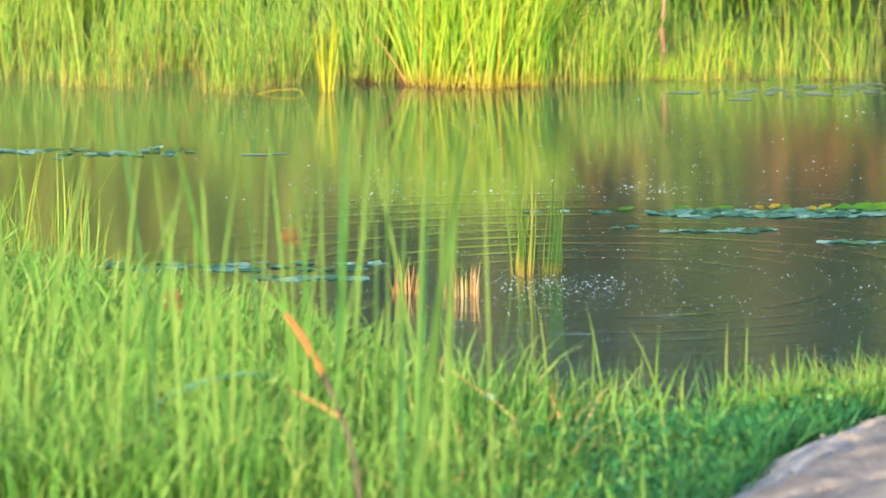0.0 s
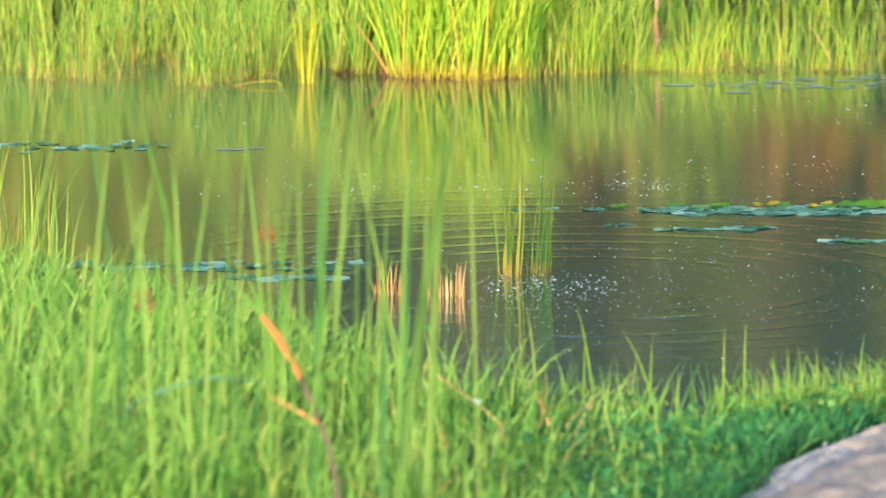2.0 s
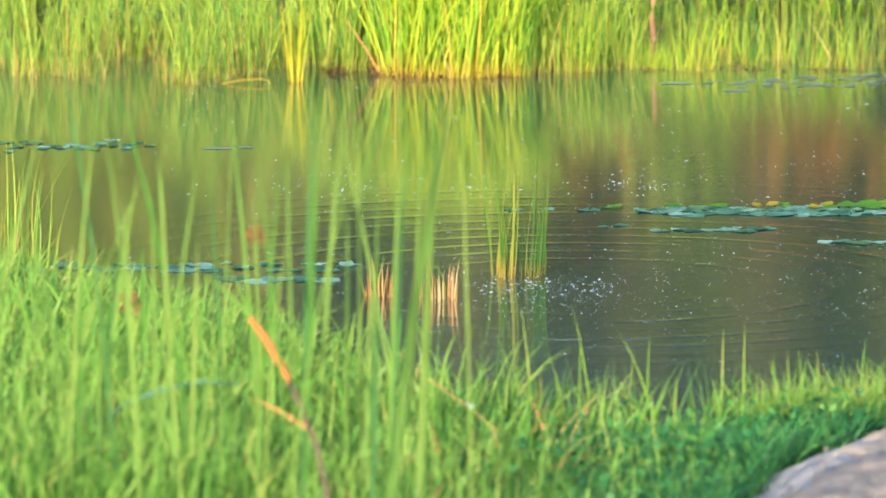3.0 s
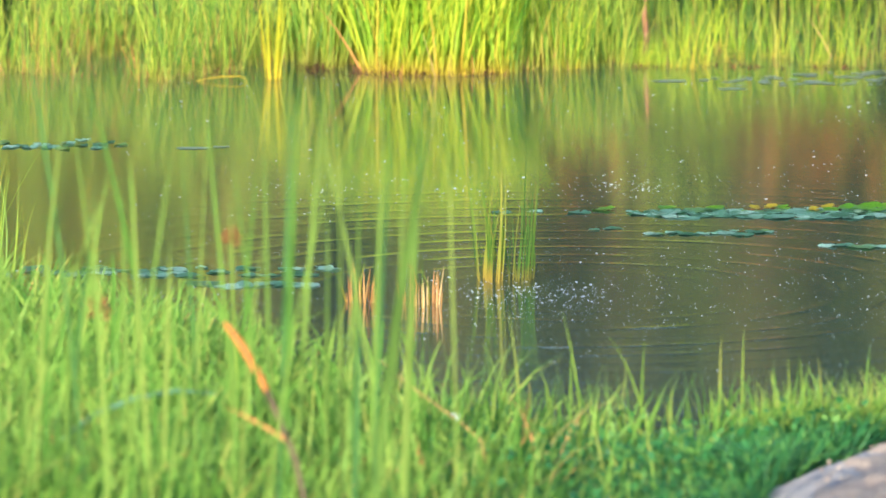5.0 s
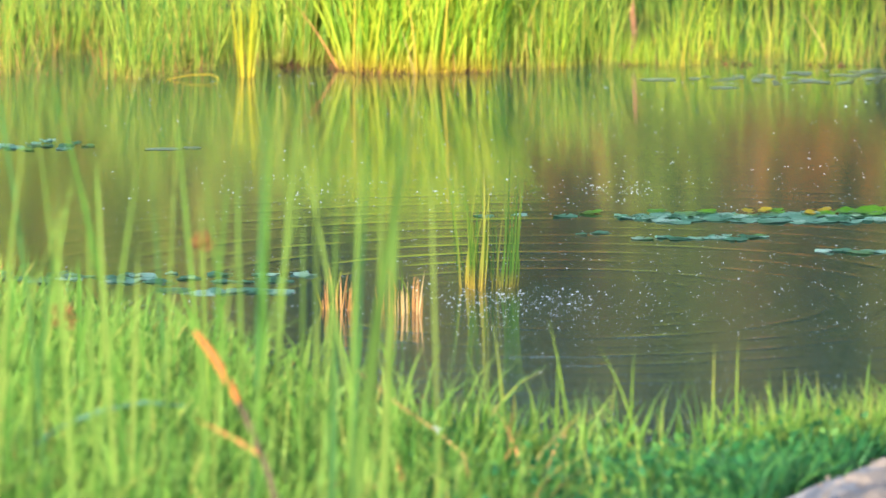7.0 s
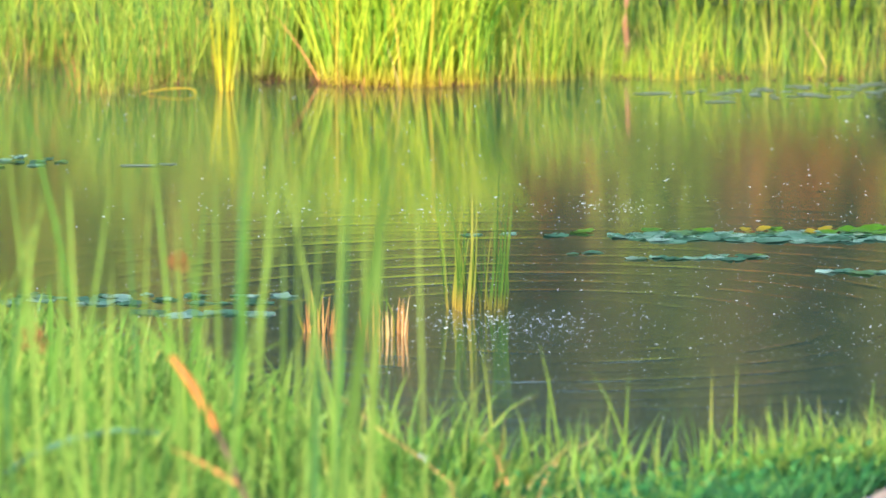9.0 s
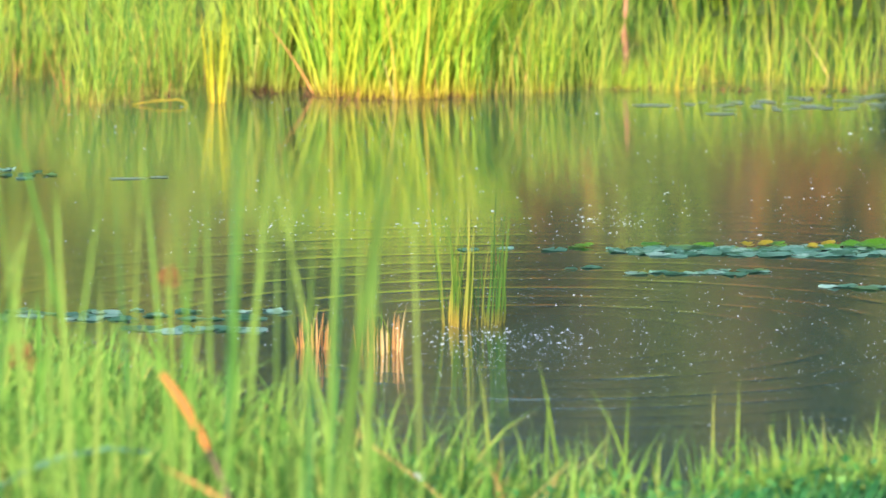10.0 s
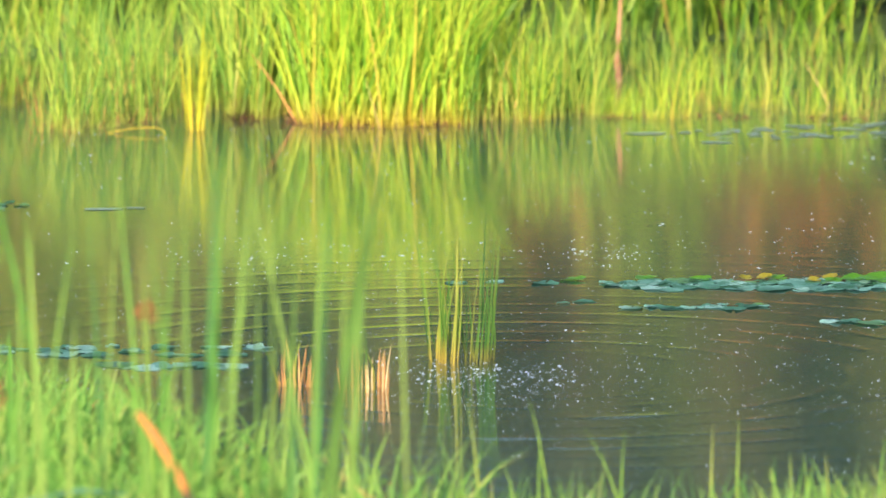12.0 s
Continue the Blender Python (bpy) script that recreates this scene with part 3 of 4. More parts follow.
bent = tagged(new("bent_reed"), "yellow reed blade bent over the water", "reed")
bent.location = (-0.96, 8.55, 0)
bm = bmesh.new()
tube(bm, [(0.01, 0, -0.02), (0, 0, 0.018), (-0.04, 0, 0.030), (-0.14, 0, 0.026), (-0.24, 0, 0.010), (-0.31, 0, -0.01)], [0.002, 0.0025, 0.0028, 0.0028, 0.002, 0.001], 6)
part("leaf", bm, YELLOW, bent)
single_leaf("dry_reed", (2.37, 9.7, -0.02), STRAW, "dry straw-coloured reed leaning among green reeds", "reed", length=0.28, width=0.014, lean=-0.13, curl=-0.03)
single_leaf("dry_reed", (-0.30, 9.0, -0.02), STRAW, "dry straw-coloured reed leaning among green reeds", "reed", length=0.42, width=0.014, lean=-0.22, curl=-0.05)


# ---- sedge tufts in the pond ----
def sedge(name, at, n, spread, h0, h1, material, label, fan, w=0.010, curl=0.04):
    ob = tagged(new(name), label, "sedge", group="sedge tufts in the pond")
    ob.location = at
    for i in range(n):
        u = rng.uniform(-1, 1)
        leaf = part("blade", leaf_bm(rng.uniform(h0, h1), w * rng.uniform(0.7, 1.3), fan * u + rng.normal(0, 0.004 + 0.3 * fan), rng.normal(0, curl), turn=rng.normal(0, 0.4)), material, ob)
        leaf.location = (spread * u + rng.normal(0, 0.012), rng.normal(0, 0.05), -0.02)
    return ob


def dry_tuft(at, stubs, greens, label):
    ob = sedge("dry_sedge", at, stubs, 0.055, 0.07, 0.23, STUBBLE, label, 0.012, 0.0075, 0.006)
    for i in range(greens):
        leaf = part("green_blade", leaf_bm(rng.uniform(0.16, 0.30), 0.008, rng.normal(0, 0.03), rng.normal(0, 0.05)), SEDGE, ob, "fresh green blade")
        leaf.location = (rng.normal(0, 0.05), rng.normal(0, 0.03), -0.02)
    return ob


dry_tuft((-0.28, -0.11, 0), 17, 4, "low tuft of dry orange-brown sedge with a few green blades")
dry_tuft((0.05, -0.21, 0), 13, 2, "low stubs of dry orange sedge in the water")
pale = dry_tuft((-0.04, -0.18, 0), 6, 0, "thin pale dry sedge stubs with a curled tip")
bm = bmesh.new()
tube(bm, [(0.02, 0, -0.02), (0.025, 0, 0.10), (0.01, 0, 0.17), (-0.03, 0, 0.20), (-0.06, 0, 0.185)], [0.003, 0.003, 0.003, 0.0025, 0.001], 5)
part("curled_blade", bm, STRAW, pale, "pale curled dry blade")
sedge("green_sedge", (0.33, 0.62, 0), 18, 0.07, 0.25, 0.74, SEDGE, "fan of slender green sedge blades with yellow feet", 0.06, 0.0085)
sedge("green_sedge", (0.51, 0.70, 0), 11, 0.055, 0.25, 0.72, SEDGE_DARK, "upright slender green sedge blades in the water", 0.05, 0.0090)


# ---- lily pads ----
def lily_pad(x, y, r, material, label, tilt=0.0, turn=0.0, cup=0.0):
    bm = bmesh.new()
    n = 22
    rim, mid = [], []
    edge = rng.uniform(0.001, 0.0036)
    for i in range(n):
        a = 0.16 + (2 * math.pi - 0.32) * i / (n - 1)
        wob = 1 + 0.13 * math.sin(3 * a + x * 70) + 0.07 * math.sin(7 * a + y * 50)
        curl = cup * r + edge * (math.sin(2 * a + y * 90) + 0.6 * math.sin(5 * a + x * 40))
        rim.append(bm.verts.new((r * wob * math.cos(a), r * wob * math.sin(a), curl)))
        mid.append(bm.verts.new((0.55 * r * math.cos(a), 0.55 * r * math.sin(a), 0.3 * cup * r)))
    c = bm.verts.new((0.05 * r, 0, -0.003))
    for i in range(n - 1):
        bm.faces.new((mid[i], rim[i], rim[i + 1], mid[i + 1]))
        bm.faces.new((c, mid[i], mid[i + 1]))
    bmesh.ops.solidify(bm, geom=bm.faces[:], thickness=0.0015)
    me = bpy.data.meshes.new("lily_pad")
    bm.to_mesh(me)
    bm.free()
    me.materials.append(material)
    ob = new("lily_pad", me)
    ob.matrix_basis = pose(x, y, 0.0022 + rng.uniform(0, 0.004) + r * abs(math.sin(radians(tilt))), tilt, rng.uniform(-0.6, 0.6), turn)
    return tagged(ob, label, "lily pad", group="lily pads on the pond")


FLAT = "flat floating lily pad with a pale sky sheen in its green"
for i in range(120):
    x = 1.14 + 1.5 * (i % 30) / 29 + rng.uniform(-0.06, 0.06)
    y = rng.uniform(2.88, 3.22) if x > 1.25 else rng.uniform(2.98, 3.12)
    lily_pad(x, y, rng.uniform(0.018, 0.04) if i % 3 == 0 else rng.uniform(0.045, 0.075), PAD_SHEEN, FLAT, rng.uniform(1, 3) if i % 6 == 0 else rng.uniform(-0.5, 0.8), rng.uniform(0, 360))
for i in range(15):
    lily_pad(1.20 + 0.042 * i + rng.uniform(-0.03, 0.03), 2.35 + rng.uniform(-0.10, 0.10), rng.uniform(0.025, 0.06), PAD_SHEEN, FLAT, rng.uniform(-0.3, 0.6), rng.uniform(0, 360))
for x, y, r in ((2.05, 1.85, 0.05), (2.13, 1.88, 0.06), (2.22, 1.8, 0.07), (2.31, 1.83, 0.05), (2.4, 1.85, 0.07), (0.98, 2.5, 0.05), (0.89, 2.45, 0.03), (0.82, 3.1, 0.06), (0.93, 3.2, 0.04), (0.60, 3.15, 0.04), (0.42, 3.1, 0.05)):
    pad = lily_pad(x, y, r, PAD_SHEEN, FLAT, 0, rng.uniform(0, 360))
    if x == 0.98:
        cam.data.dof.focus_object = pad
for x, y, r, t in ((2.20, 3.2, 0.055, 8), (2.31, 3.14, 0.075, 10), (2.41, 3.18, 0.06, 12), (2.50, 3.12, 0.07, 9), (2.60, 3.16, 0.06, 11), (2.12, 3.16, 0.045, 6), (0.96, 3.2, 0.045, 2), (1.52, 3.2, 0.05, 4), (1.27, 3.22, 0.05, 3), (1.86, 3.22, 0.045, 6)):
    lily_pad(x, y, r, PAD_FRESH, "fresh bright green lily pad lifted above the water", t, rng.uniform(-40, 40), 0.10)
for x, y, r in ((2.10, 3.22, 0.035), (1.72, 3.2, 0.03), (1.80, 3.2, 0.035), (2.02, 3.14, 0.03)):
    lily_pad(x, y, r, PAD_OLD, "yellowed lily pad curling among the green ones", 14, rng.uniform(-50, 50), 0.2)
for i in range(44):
    lily_pad(-2.1 + 1.6 * (i % 22) / 21 + rng.uniform(-0.06, 0.06), rng.uniform(0.75, 1.1), rng.uniform(0.03, 0.08), PAD_SHEEN, FLAT, 0, rng.uniform(0, 360))
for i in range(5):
    lily_pad(-1.05 + 0.12 * i, 0.47 + rng.uniform(-0.05, 0.05), 0.09, PAD_SHEEN, FLAT, 0, rng.uniform(0, 360))
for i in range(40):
    lily_pad(-2.72 + 1.12 * i / 39 + rng.uniform(-0.05, 0.05), 5.78 + rng.normal(0, 0.10), rng.uniform(0.02, 0.055), PAD_SHEEN, FLAT, 0, rng.uniform(0, 360))

# ---- sky mirrored in ruffled far water, laid on as thin sheets ----
def sky_patch(x, y, rx, ry):
    bm = bmesh.new()
    n = 40
    rim = []
    for i in range(n):
        a = 2 * math.pi * i / n
        k = 1 + 0.35 * noise.noise((x + 1.5 * math.cos(a), y + 1.5 * math.sin(a), 1)) + 0.2 * noise.noise((x + 5 * math.cos(a), y + 5 * math.sin(a), 2))
        rim.append(bm.verts.new((rx * k * math.cos(a), ry * k * math.sin(a), 0.0)))
    c = bm.verts.new((0, 0, 0.002))
    for i in range(n):
        bm.faces.new((c, rim[i], rim[(i + 1) % n]))
    me = bpy.data.meshes.new("weed_film")
    bm.to_mesh(me)
    bm.free()
    me.materials.append(SKY_STREAK)
    ob = new("weed_film", me)
    ob.location = (x, y, 0.003)
    return tagged(ob, "thin blue-green sheet standing for sky mirrored in ruffled water", "pond weed", group="weed films on the pond")


for x, y, rx, ry in ((1.42, 8.55, 0.10, 0.04), (1.75, 8.2, 0.08, 0.03), (-1.2, 5.65, 0.10, 0.03), (-1.05, 5.7, 0.05, 0.02)):
    sky_patch(x, y, rx, ry)
for i in range(60):
    u = rng.uniform(0, 1) ** 0.6
    sky_patch(1.55 + 1.25 * u, 8.35 + 0.75 * rng.uniform(0, 1) * (0.4 + 0.6 * u), rng.uniform(0.015, 0.05), rng.uniform(0.01, 0.03))

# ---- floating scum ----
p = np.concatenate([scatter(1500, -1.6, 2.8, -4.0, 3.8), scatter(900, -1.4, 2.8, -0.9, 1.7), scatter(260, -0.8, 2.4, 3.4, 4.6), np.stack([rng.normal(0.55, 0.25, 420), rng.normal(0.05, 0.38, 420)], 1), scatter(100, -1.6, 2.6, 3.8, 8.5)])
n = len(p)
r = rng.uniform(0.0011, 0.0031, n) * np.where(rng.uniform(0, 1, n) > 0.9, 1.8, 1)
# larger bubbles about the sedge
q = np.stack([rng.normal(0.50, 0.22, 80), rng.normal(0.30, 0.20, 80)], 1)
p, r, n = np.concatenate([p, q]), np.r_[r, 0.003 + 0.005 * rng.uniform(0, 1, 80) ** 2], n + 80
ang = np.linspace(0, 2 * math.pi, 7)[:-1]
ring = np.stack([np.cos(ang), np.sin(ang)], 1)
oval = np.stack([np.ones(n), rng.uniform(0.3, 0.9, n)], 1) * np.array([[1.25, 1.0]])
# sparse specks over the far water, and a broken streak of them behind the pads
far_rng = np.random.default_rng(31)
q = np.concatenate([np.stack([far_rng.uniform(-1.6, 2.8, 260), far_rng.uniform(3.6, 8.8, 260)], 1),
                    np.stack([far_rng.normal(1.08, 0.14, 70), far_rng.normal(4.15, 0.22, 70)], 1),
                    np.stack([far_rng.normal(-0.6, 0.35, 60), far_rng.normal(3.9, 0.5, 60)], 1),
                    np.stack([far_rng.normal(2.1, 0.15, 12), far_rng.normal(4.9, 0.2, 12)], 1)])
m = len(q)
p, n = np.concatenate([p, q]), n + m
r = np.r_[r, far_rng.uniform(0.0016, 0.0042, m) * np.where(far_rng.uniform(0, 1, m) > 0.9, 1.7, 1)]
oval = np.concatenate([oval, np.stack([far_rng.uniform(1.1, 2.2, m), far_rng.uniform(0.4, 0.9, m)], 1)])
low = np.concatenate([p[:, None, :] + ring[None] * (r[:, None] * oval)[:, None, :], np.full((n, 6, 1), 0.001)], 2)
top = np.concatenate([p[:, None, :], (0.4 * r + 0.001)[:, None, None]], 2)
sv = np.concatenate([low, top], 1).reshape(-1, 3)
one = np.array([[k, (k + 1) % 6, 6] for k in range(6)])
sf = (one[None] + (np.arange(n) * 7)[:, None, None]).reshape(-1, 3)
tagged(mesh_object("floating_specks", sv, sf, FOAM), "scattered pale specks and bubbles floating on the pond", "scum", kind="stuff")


# ---- tall reeds of the near bank ----
def tall_reed(x, y, leaves, material, label):
    ob = tagged(new("tall_reed"), label, "reed", group="tall reeds of the near bank")
    ob.location = (x, y, float(ground_z(np.array(x), np.array(y))) - 0.02)
    for dx, length, lean, curl, w in leaves:
        leaf = part("leaf", leaf_bm(length, w, lean, curl, turn=0.15, segs=9, taper=4.5, swell=1.8, foot=0.25), material, ob)
        leaf.location = (dx, 0, 0)
    # leaf sheath round the foot
    bm = bmesh.new()
    mid = sum(q[0] for q in leaves) / len(leaves)
    tube(bm, [(mid, 0, -0.03), (mid + 0.002, 0, 0.10), (mid + 0.004, 0, 0.24)], [0.009, 0.008, 0.005], 7)
    part("sheath", bm, SEDGE, ob)
    return ob


def thin_stem(x, y, h, lean):
    ob = tagged(new("grass_stem"), "single thin yellow-green grass stem at the water's edge", "grass", group="grass stems of the near bank")
    ob.location = (x, y, float(ground_z(np.array(x), np.array(y))) - 0.02)
    part("stem", leaf_bm(h + 0.02, 0.013, lean * 0.45, lean * 0.55, segs=8), STEM, ob)
    for k in range(2):
        leaf = part("leaf", leaf_bm(h * rng.uniform(0.3, 0.5), 0.012, rng.normal(0, 0.08), rng.normal(0, 0.05)), STEM, ob)
        leaf.location = (lean * 0.15, 0, h * 0.12 * k)
    return ob


PALE = "tall sunlit green reed leaf on the near bank"
FADED = "tall pale yellow-green reed leaf on the near bank"
DUSK = "reed blade on the near bank, coloured dark for shade"
# foot x and y, length, lean and curl of the tip, width
for x, y, length, lean, curl, w in (
    (-1.02, -9.2, 1.93, -0.16, -0.16, 0.032),
    (-1.49, -8.8, 1.45, 0.16, 0.04, 0.032),
    (-1.11, -8.7, 1.49, -0.07, -0.01, 0.042),
    (-0.74, -9.0, 1.72, -0.09, -0.04, 0.027),
    (-0.80, -8.8, 1.53, 0.10, 0.02, 0.023),
    (-0.57, -9.6, 1.79, 0.05, 0.01, 0.038),
    (-0.23, -9.2, 1.61, 0.05, 0.01, 0.029),
    (-1.54, -8.8, 1.27, 0.02, 0.00, 0.038),
    (-1.47, -8.6, 1.18, 0.04, 0.00, 0.029),
):
    tall_reed(x, y, [(0, 1.1 * length, 1.08 * lean, 1.15 * curl, 0.68 * w)], TALL, PALE)
for x, y, length, lean, curl, w in (
    (-1.23, -9.4, 1.70, -0.11, -0.05, 0.027),
    (-0.95, -8.4, 1.57, 0.05, 0.01, 0.019),
    (-0.60, -9.4, 1.67, -0.04, -0.00, 0.029),
    (-0.54, -9.6, 1.81, 0.09, 0.04, 0.034),
    (-0.33, -9.2, 1.60, -0.01, -0.00, 0.027),
    (-0.24, -10.2, 1.99, 0.18, 0.10, 0.064),
    (-0.08, -9.6, 1.81, 0.05, 0.01, 0.029),
    (-1.19, -8.8, 1.34, -0.03, -0.00, 0.034),
    (-0.10, -9.2, 1.37, 0.05, 0.01, 0.046),
    (-0.40, -8.8, 1.35, 0.01, 0.00, 0.025),
    (-1.07, -8.7, 1.18, 0.04, 0.00, 0.034),
    (0.14, -9.0, 1.60, -0.03, -0.01, 0.021),
):
    tall_reed(x, y, [(0, 1.1 * length, 1.08 * lean, 1.15 * curl, 0.68 * w)], TALL_PALE, FADED)
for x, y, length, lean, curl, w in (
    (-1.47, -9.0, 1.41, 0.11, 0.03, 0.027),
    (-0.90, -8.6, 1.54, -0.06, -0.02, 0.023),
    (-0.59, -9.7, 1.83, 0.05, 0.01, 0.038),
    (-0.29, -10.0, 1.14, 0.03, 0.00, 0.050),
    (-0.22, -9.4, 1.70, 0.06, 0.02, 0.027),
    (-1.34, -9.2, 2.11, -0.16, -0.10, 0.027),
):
    tall_reed(x, y, [(0, 1.1 * length, 1.08 * lean, 1.15 * curl, 0.55 * w)], TALL_SHADED, DUSK)

for i in range(12):
    x, y = -2.3 + 2.2 * (i / 11) ** 1.3 + rng.uniform(-0.08, 0.08), rng.uniform(-10.2, -8.6)
    tall_reed(x, y, [(rng.uniform(-0.04, 0.04), rng.uniform(1.35, 1.9), rng.normal(0, 0.16), rng.normal(0, 0.18), rng.uniform(0.014, 0.022)) for k in range(2)], TALL_PALE if i % 3 else TALL, FADED if i % 3 else PALE)

for i in range(26):
    x, y = -2.7 + 2.6 * i / 25 + rng.uniform(-0.1, 0.1), rng.uniform(-6.4, -4.6)
    h = rng.uniform(0.55, 0.95)
    tall_reed(x, y, [(rng.uniform(-0.05, 0.05), h * rng.uniform(0.6, 1.0), rng.normal(0, 0.08), rng.normal(0, 0.12), rng.uniform(0.016, 0.03)) for k in range(rng.integers(2, 4))], TALL, "slender green reed on the near bank")

# single thin stems at the water's edge
for x, y, h, lean in (
    (0.72, -4.6, 0.70, -0.10),
    (1.01, -5.0, 0.59, -0.19),
    (0.96, -4.8, 0.54, 0.02),
    (1.32, -4.4, 0.53, 0.01),
    (1.42, -4.4, 0.54, 0.01),
    (1.64, -4.3, 0.39, -0.01),
    (1.71, -4.3, 0.39, -0.03),
    (1.79, -4.2, 0.37, -0.02),
    (0.65, -4.8, 0.52, 0.01),
    (2.00, -4.1, 0.30, 0.01),
    (1.58, -4.3, 0.35, -0.02),
    (0.44, -4.9, 0.64, -0.06),
    (0.57, -5.2, 0.36, -0.03),
):
    thin_stem(x, y, h, lean)

# dry bent stalk
stalk = tagged(new("dry_stalk"), "leaning dry orange-brown stalk among green grass", "stalk")
stalk.location = (-0.43, -9.9, 0.60)
bm = bmesh.new()
tube(bm, [(0.0, 0, -0.45), (-0.045, 0, 0.02), (-0.08, 0, 0.18), (-0.15, 0, 0.36), (-0.20, 0, 0.47)], [0.010, 0.010, 0.010, 0.011, 0.012], 7)
part("stem", bm, BARK, stalk, "dull brown stem")
bm = bmesh.new()
tube(bm, [(-0.195, 0, 0.46), (-0.24, 0, 0.55), (-0.30, 0, 0.65), (-0.36, 0, 0.73)], [0.012, 0.017, 0.016, 0.010], 7)
part("sheath", bm, SHEATH, stalk, "bright orange dry sheath")
leaf = part("tip", leaf_bm(0.2, 0.03, -0.18, -0.02), TALL, stalk, "green tip leaf")
leaf.location = (-0.35, 0, 0.72)
leaf = part("side_leaf", leaf_bm(0.16, 0.035, -0.24, -0.03), STRAW, stalk)
leaf.location = (-0.10, 0, 0.25)
bm = bmesh.new()
tube(bm, [(0, 0, 0), (-0.01, 0, 0.10), (-0.012, 0, 0.22), (-0.03, 0, 0.27)], [0.014, 0.014, 0.012, 0.004], 7)
stub = tagged(new("dry_stub"), "short upright pale dry stub in the grass", "stalk")
stub.location = (0.0, -7.0, 0.1)
part("stem", bm, STRAW, stub)
straw = tagged(new("straw_stem"), "thin leaning straw-coloured stem with a pale flower", "stalk")
straw.location = (0.1, -6.4, 0.0)
bm = bmesh.new()
tube(bm, [(0.20, 0, 0.06), (0.15, 0, 0.31), (0.05, 0, 0.40), (-0.12, 0, 0.52), (-0.30, 0, 0.67)], [0.006, 0.006, 0.005, 0.004, 0.002], 6)
part("stem", bm, STRAW, straw)
bm = bmesh.new()
for dx, dz, r in ((0.045, 0.41, 0.012), (0.03, 0.425, 0.009), (0.058, 0.42, 0.008)):
    bmesh.ops.create_icosphere(bm, subdivisions=1, radius=r, matrix=Matrix.Translation((dx, -0.008, dz)))
part("flower", bm, FOAM, straw, "small whitish flower")

# arching pale blade
bm = bmesh.new()
tube(bm, [(-0.26, 0, 0.0), (-0.12, 0, 0.22), (0.0, 0, 0.34), (0.15, 0, 0.46), (0.32, 0, 0.53), (0.50, 0, 0.565), (0.66, 0, 0.55)], [0.008, 0.012, 0.014, 0.014, 0.013, 0.010, 0.004], 6)
arch = tagged(new("arching_blade"), "pale grey-green blade arching over the grass", "grass")
arch.location = (-1.53, -7.3, 0.10)
part("leaf", bm, PALE_LEAF, arch)


def seed_head(x, z, size, material, label):
    ob = tagged(new("seeding_stem"), label, "seed head", group="seed heads of the near bank")
    ob.location = (x, -6.0, 0.05)
    bm = bmesh.new()
    tube(bm, [(0.04, 0, 0), (0.02, 0, z * 0.5), (0, 0, z)], [0.005, 0.004, 0.002], 5)
    part("stem", bm, STEM, ob)
    r = np.random.default_rng(int(z * 100))
    cs = np.array([(0, 0, z), (0.3 * size, 0, z - 0.5 * size), (-0.3 * size, 0, z - 0.3 * size)])
    v, q = leaf_cloud(r, 420, size * 0.6, cs, 0.007)
    head = mesh_object("head", v, q, material)
    head.parent = ob
    return tagged(head, kind="stuff")


# ---- trees and shrubs beyond the reeds, mirrored in the pond ----


def leaf_cloud(r, n, rad, centres, size):
    c = centres[r.integers(0, len(centres), n)]
    d = r.normal(0, 1, (n, 3))
    d /= np.linalg.norm(d, axis=1)[:, None]
    at = c + d * rad * r.uniform(0.4, 1.0, n)[:, None] ** 0.5
    u, v = r.normal(0, 1, (n, 3)), r.normal(0, 1, (n, 3))
    u *= size / np.linalg.norm(u, axis=1)[:, None]
    v *= 0.6 * size / np.linalg.norm(v, axis=1)[:, None]
    verts = np.stack([at - u, at + v, at + u, at - v], 1).reshape(-1, 3)
    return verts, np.arange(4 * n).reshape(n, 4)


def tree(name, height, spread, n, leaf, size, label, category, group, seed, low=0.35):
    r = np.random.default_rng(seed)
    ob = tagged(new(name), label, category, group=group)
    bm = bmesh.new()
    tube(bm, [(0, 0, -0.2), (0.05, 0, height * 0.3), (-0.05, 0.1, height * 0.6), (0, 0, height * 0.92)], [height * 0.03, height * 0.024, height * 0.015, height * 0.004], 8)
    cs = []
    for i in range(16):
        a, z = i * 2.4, height * (low + (0.95 - low) * i / 15)
        k = spread * (1.1 - 0.6 * i / 15) * r.uniform(0.5, 1.0)
        tip = (k * math.cos(a), k * math.sin(a), z + 0.08 * height)
        tube(bm, [(0, 0, z - 0.08 * height), (tip[0] * 0.5, tip[1] * 0.5, z), tip], [height * 0.009, height * 0.006, height * 0.002], 5)
        cs += [tip, (tip[0] * 0.55, tip[1] * 0.55, z)]
    part("trunk", bm, BARK, ob)
    v, q = leaf_cloud(r, n, spread * 0.42, np.array(cs), size)
    crown = mesh_object("crown", v, q, leaf)
    crown.parent = ob
    return ob


seed_head(-1.40, 0.80, 0.08, SEED, "rust-brown seed head on a thin stem in the grass")
seed_head(-0.82, 1.10, 0.055, SEED, "tan seed head on a thin stem among tall reeds")

DARK = "dark leafy tree beyond the far reeds"
t1 = tree("tree", 6.9, 3.1, 7500, TREE_LEAF, 0.16, DARK, "tree", "trees beyond the pond", 1, 0.12)
t1.matrix_basis = pose(-1.5, 36, 0.1)
for x, y, s in ((-9, 38, 40), (-5, 35, 90), (2.2, 37, 150), (6, 35, 220), (10, 38, 280), (-13, 36, 330), (14, 36, 10), (0.5, 41, 70), (4, 42, 200), (-4, 42, 300)):
    copy_thing(t1, pose(x, y, 0.1, 0, 0, s))
LOW = "low rust-leaved shrub on the far bank"
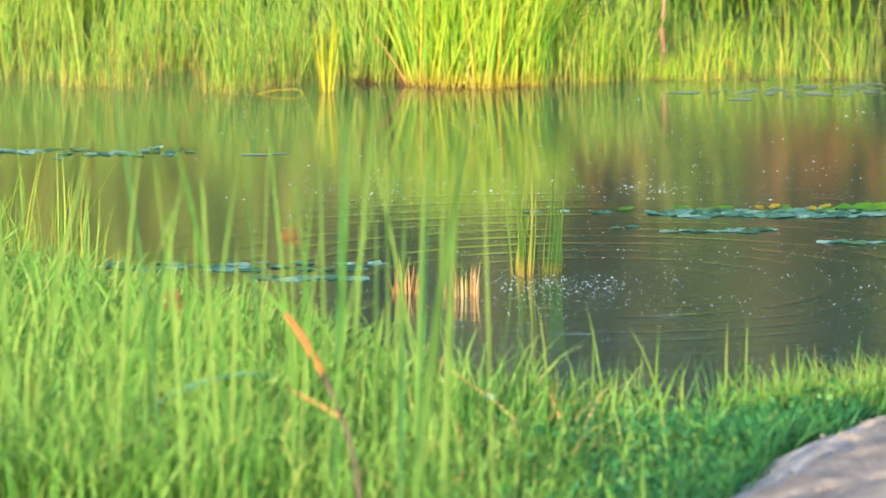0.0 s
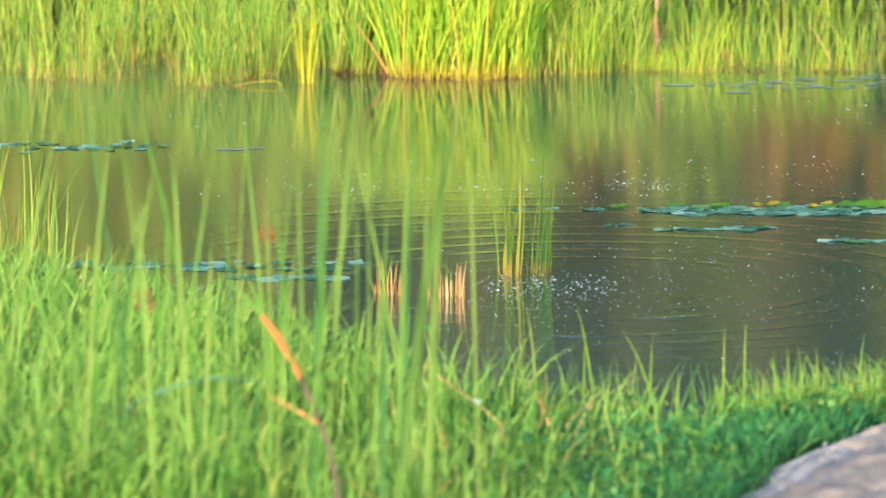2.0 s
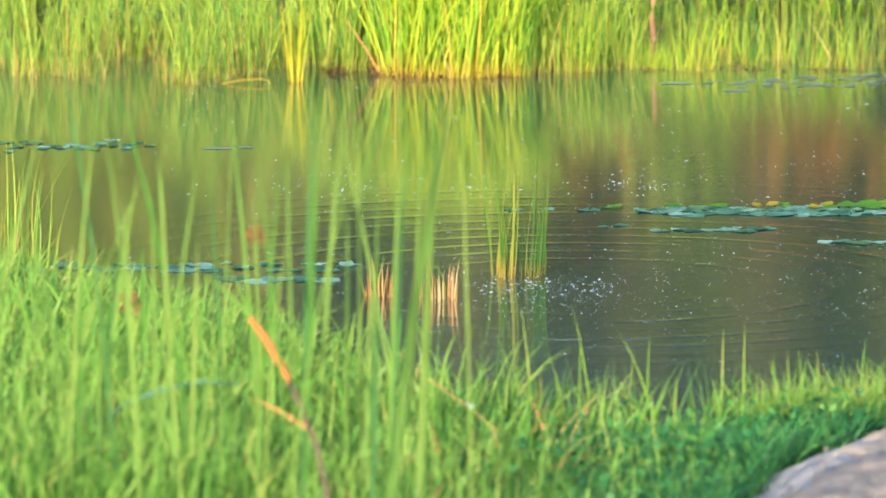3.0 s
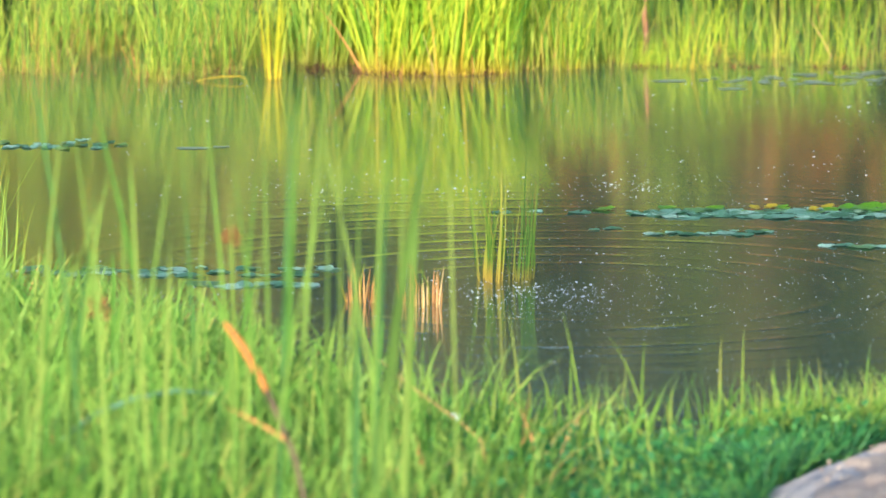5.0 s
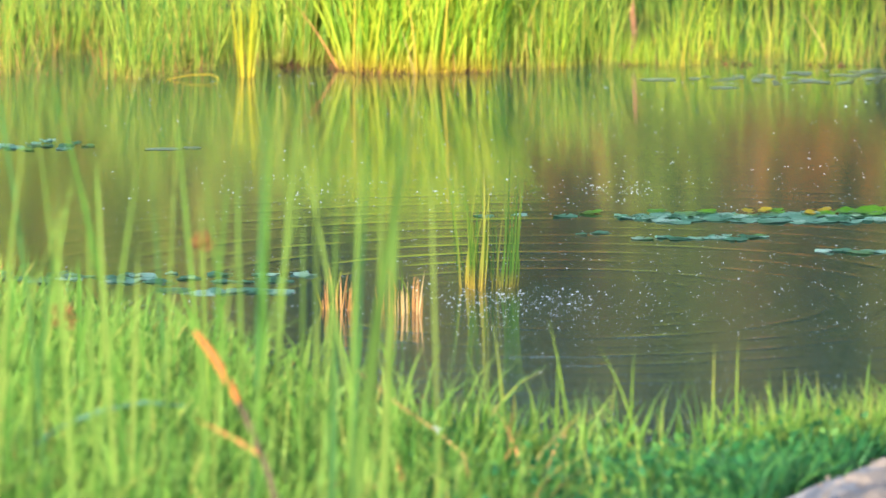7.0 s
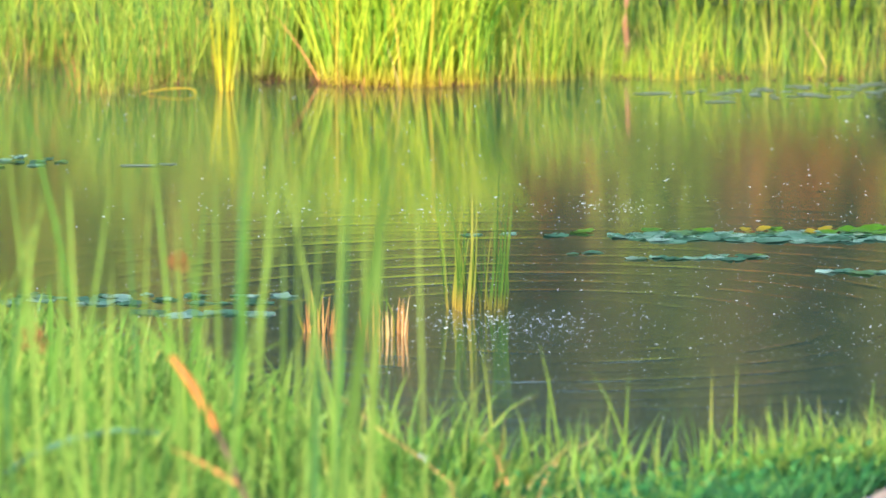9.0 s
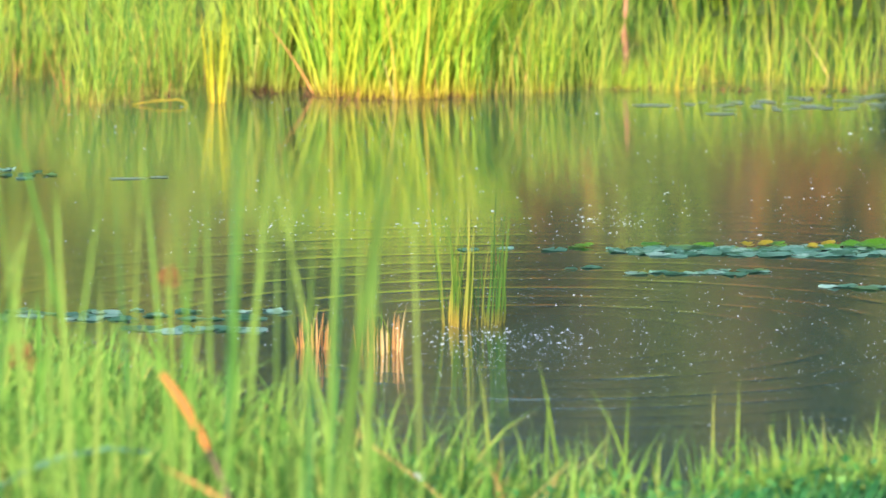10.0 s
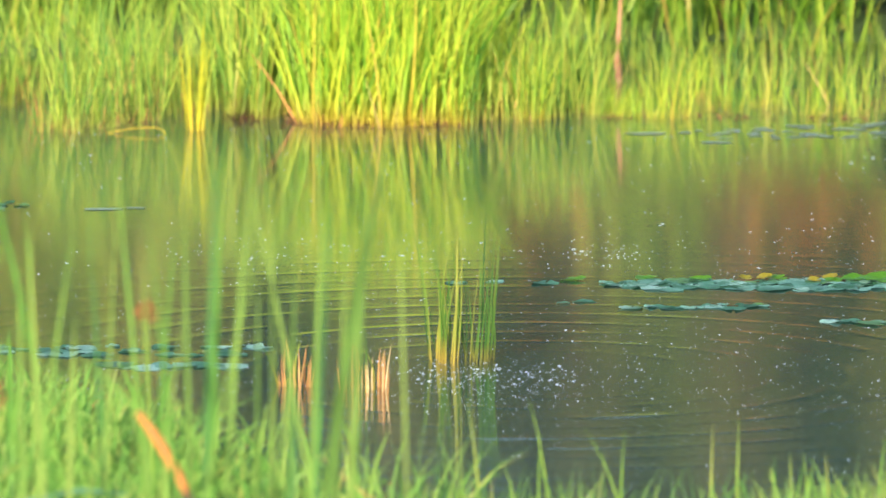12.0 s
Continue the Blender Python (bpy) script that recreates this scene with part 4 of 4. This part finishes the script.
s1 = tree("shrub", 2.05, 0.8, 1700, RUSTY, 0.06, LOW, "shrub", "shrubs on the far bank", 2, 0.1)
s1.matrix_basis = pose(0.7, 21, 0.1)
for x, y, s in ((2.5, 21.3, 260), (4.5, 21.7, 20), (-0.3, 22.3, 200)):
    copy_thing(s1, pose(x, y, 0.1, 0, 0, s))
s2 = tree("shrub", 2.1, 0.8, 1700, AUTUMN, 0.06, "low olive-leaved shrub on the far bank", "shrub", "shrubs on the far bank", 3, 0.1)
s2.matrix_basis = pose(1.6, 21.4, 0.1)
for x, y, s in ((3.4, 21, 320), (5.6, 21.3, 90), (0.2, 20.6, 150), (-1.3, 20.2, 40), (-0.5, 20.9, 250)):
    copy_thing(s2, pose(x, y, 0.1, 0, 0, s))
HIGH = "tall olive and rust-leaved shrub on the far bank"
s3 = tree("shrub", 3.2, 1.1, 3400, AUTUMN, 0.06, HIGH, "shrub", "shrubs on the far bank", 6, 0.1)
s3.matrix_basis = pose(-2.3, 20.6, 0.1)
for x, y, s in ((-2.0, 22.4, 240), (-3.1, 20.2, 120), (-2.7, 21.0, 50), (-3.6, 21.5, 70), (-4.7, 20.8, 170), (-6.0, 21.6, 300)):
    copy_thing(s3, pose(x, y, 0.1, 0, 0, s))
# dark bushes added in place of the shade in gaps among the rushes
gap_bush = tree("shrub", 0.65, 0.40, 1300, TREE_LEAF, 0.035, "low dark bush standing for the shaded gap behind the reeds", "shrub", "shrubs on the far bank", 21, 0.1)
gap_bush.matrix_basis = pose(2.95, 13.0, 0.05)
for x, y, s in ((3.5, 13.4, 70),):
    copy_thing(gap_bush, pose(x, y, 0.05, 0, 0, s))
sap = tree("sapling", 4.8, 0.6, 900, SAPLING, 0.07, "slender olive-leaved sapling behind the far shrubs", "tree", "saplings beyond the pond", 12, 0.7)
sap.matrix_basis = pose(0.3, 29, 0.1)
for x, y, s in ((-2.9, 30, 40), (-0.9, 31, 100), (1.3, 30.5, 170), (2.2, 29.5, 230), (3.3, 30, 300)):
    copy_thing(sap, pose(x, y, 0.1, 0, 0, s))
# trees out of view on the slope, added to dapple the right bank with shade
shade_tree = tree("tree", 5.2, 0.8, 420, TREE_LEAF, 0.08, "small unseen tree added to shade the near bank", "tree", "trees of the slope", 9, 0.5)
shade_tree.matrix_basis = pose(-3.72, -21.5, 1.35)
copy_thing(shade_tree, pose(-4.2, -24.5, 1.75, 0, 0, 80))

# thin blades between the two green tufts
sedge("green_sedge", (0.42, 0.64, 0), 14, 0.13, 0.22, 0.62, SEDGE_DARK, "loose thin green sedge blades between two fuller tufts", 0.06, 0.0062)

# ---- from the plan to the place: the pond and its banks ----
for ob in list(scene.objects):
    if ob.parent or ob.type not in {"MESH", "EMPTY"} or ob.name == "ground" or not -14 < ob.location.y < 18:
        continue
    if ob.type == "MESH" and ob.location.length == 0:
        v = np.empty(3 * len(ob.data.vertices))
        ob.data.vertices.foreach_get("co", v)
        v = v.reshape(-1, 3)
        x, y, k = site(v[:, 0], v[:, 1])
        ob.data.vertices.foreach_set("co", np.stack([x, y, v[:, 2] * k], 1).ravel())
        ob.data.update()
    else:
        x, y, k = site(ob.location.x, ob.location.y)
        ob.location = (x, y, ob.location.z * k)
        ob.scale = (k, k, k)
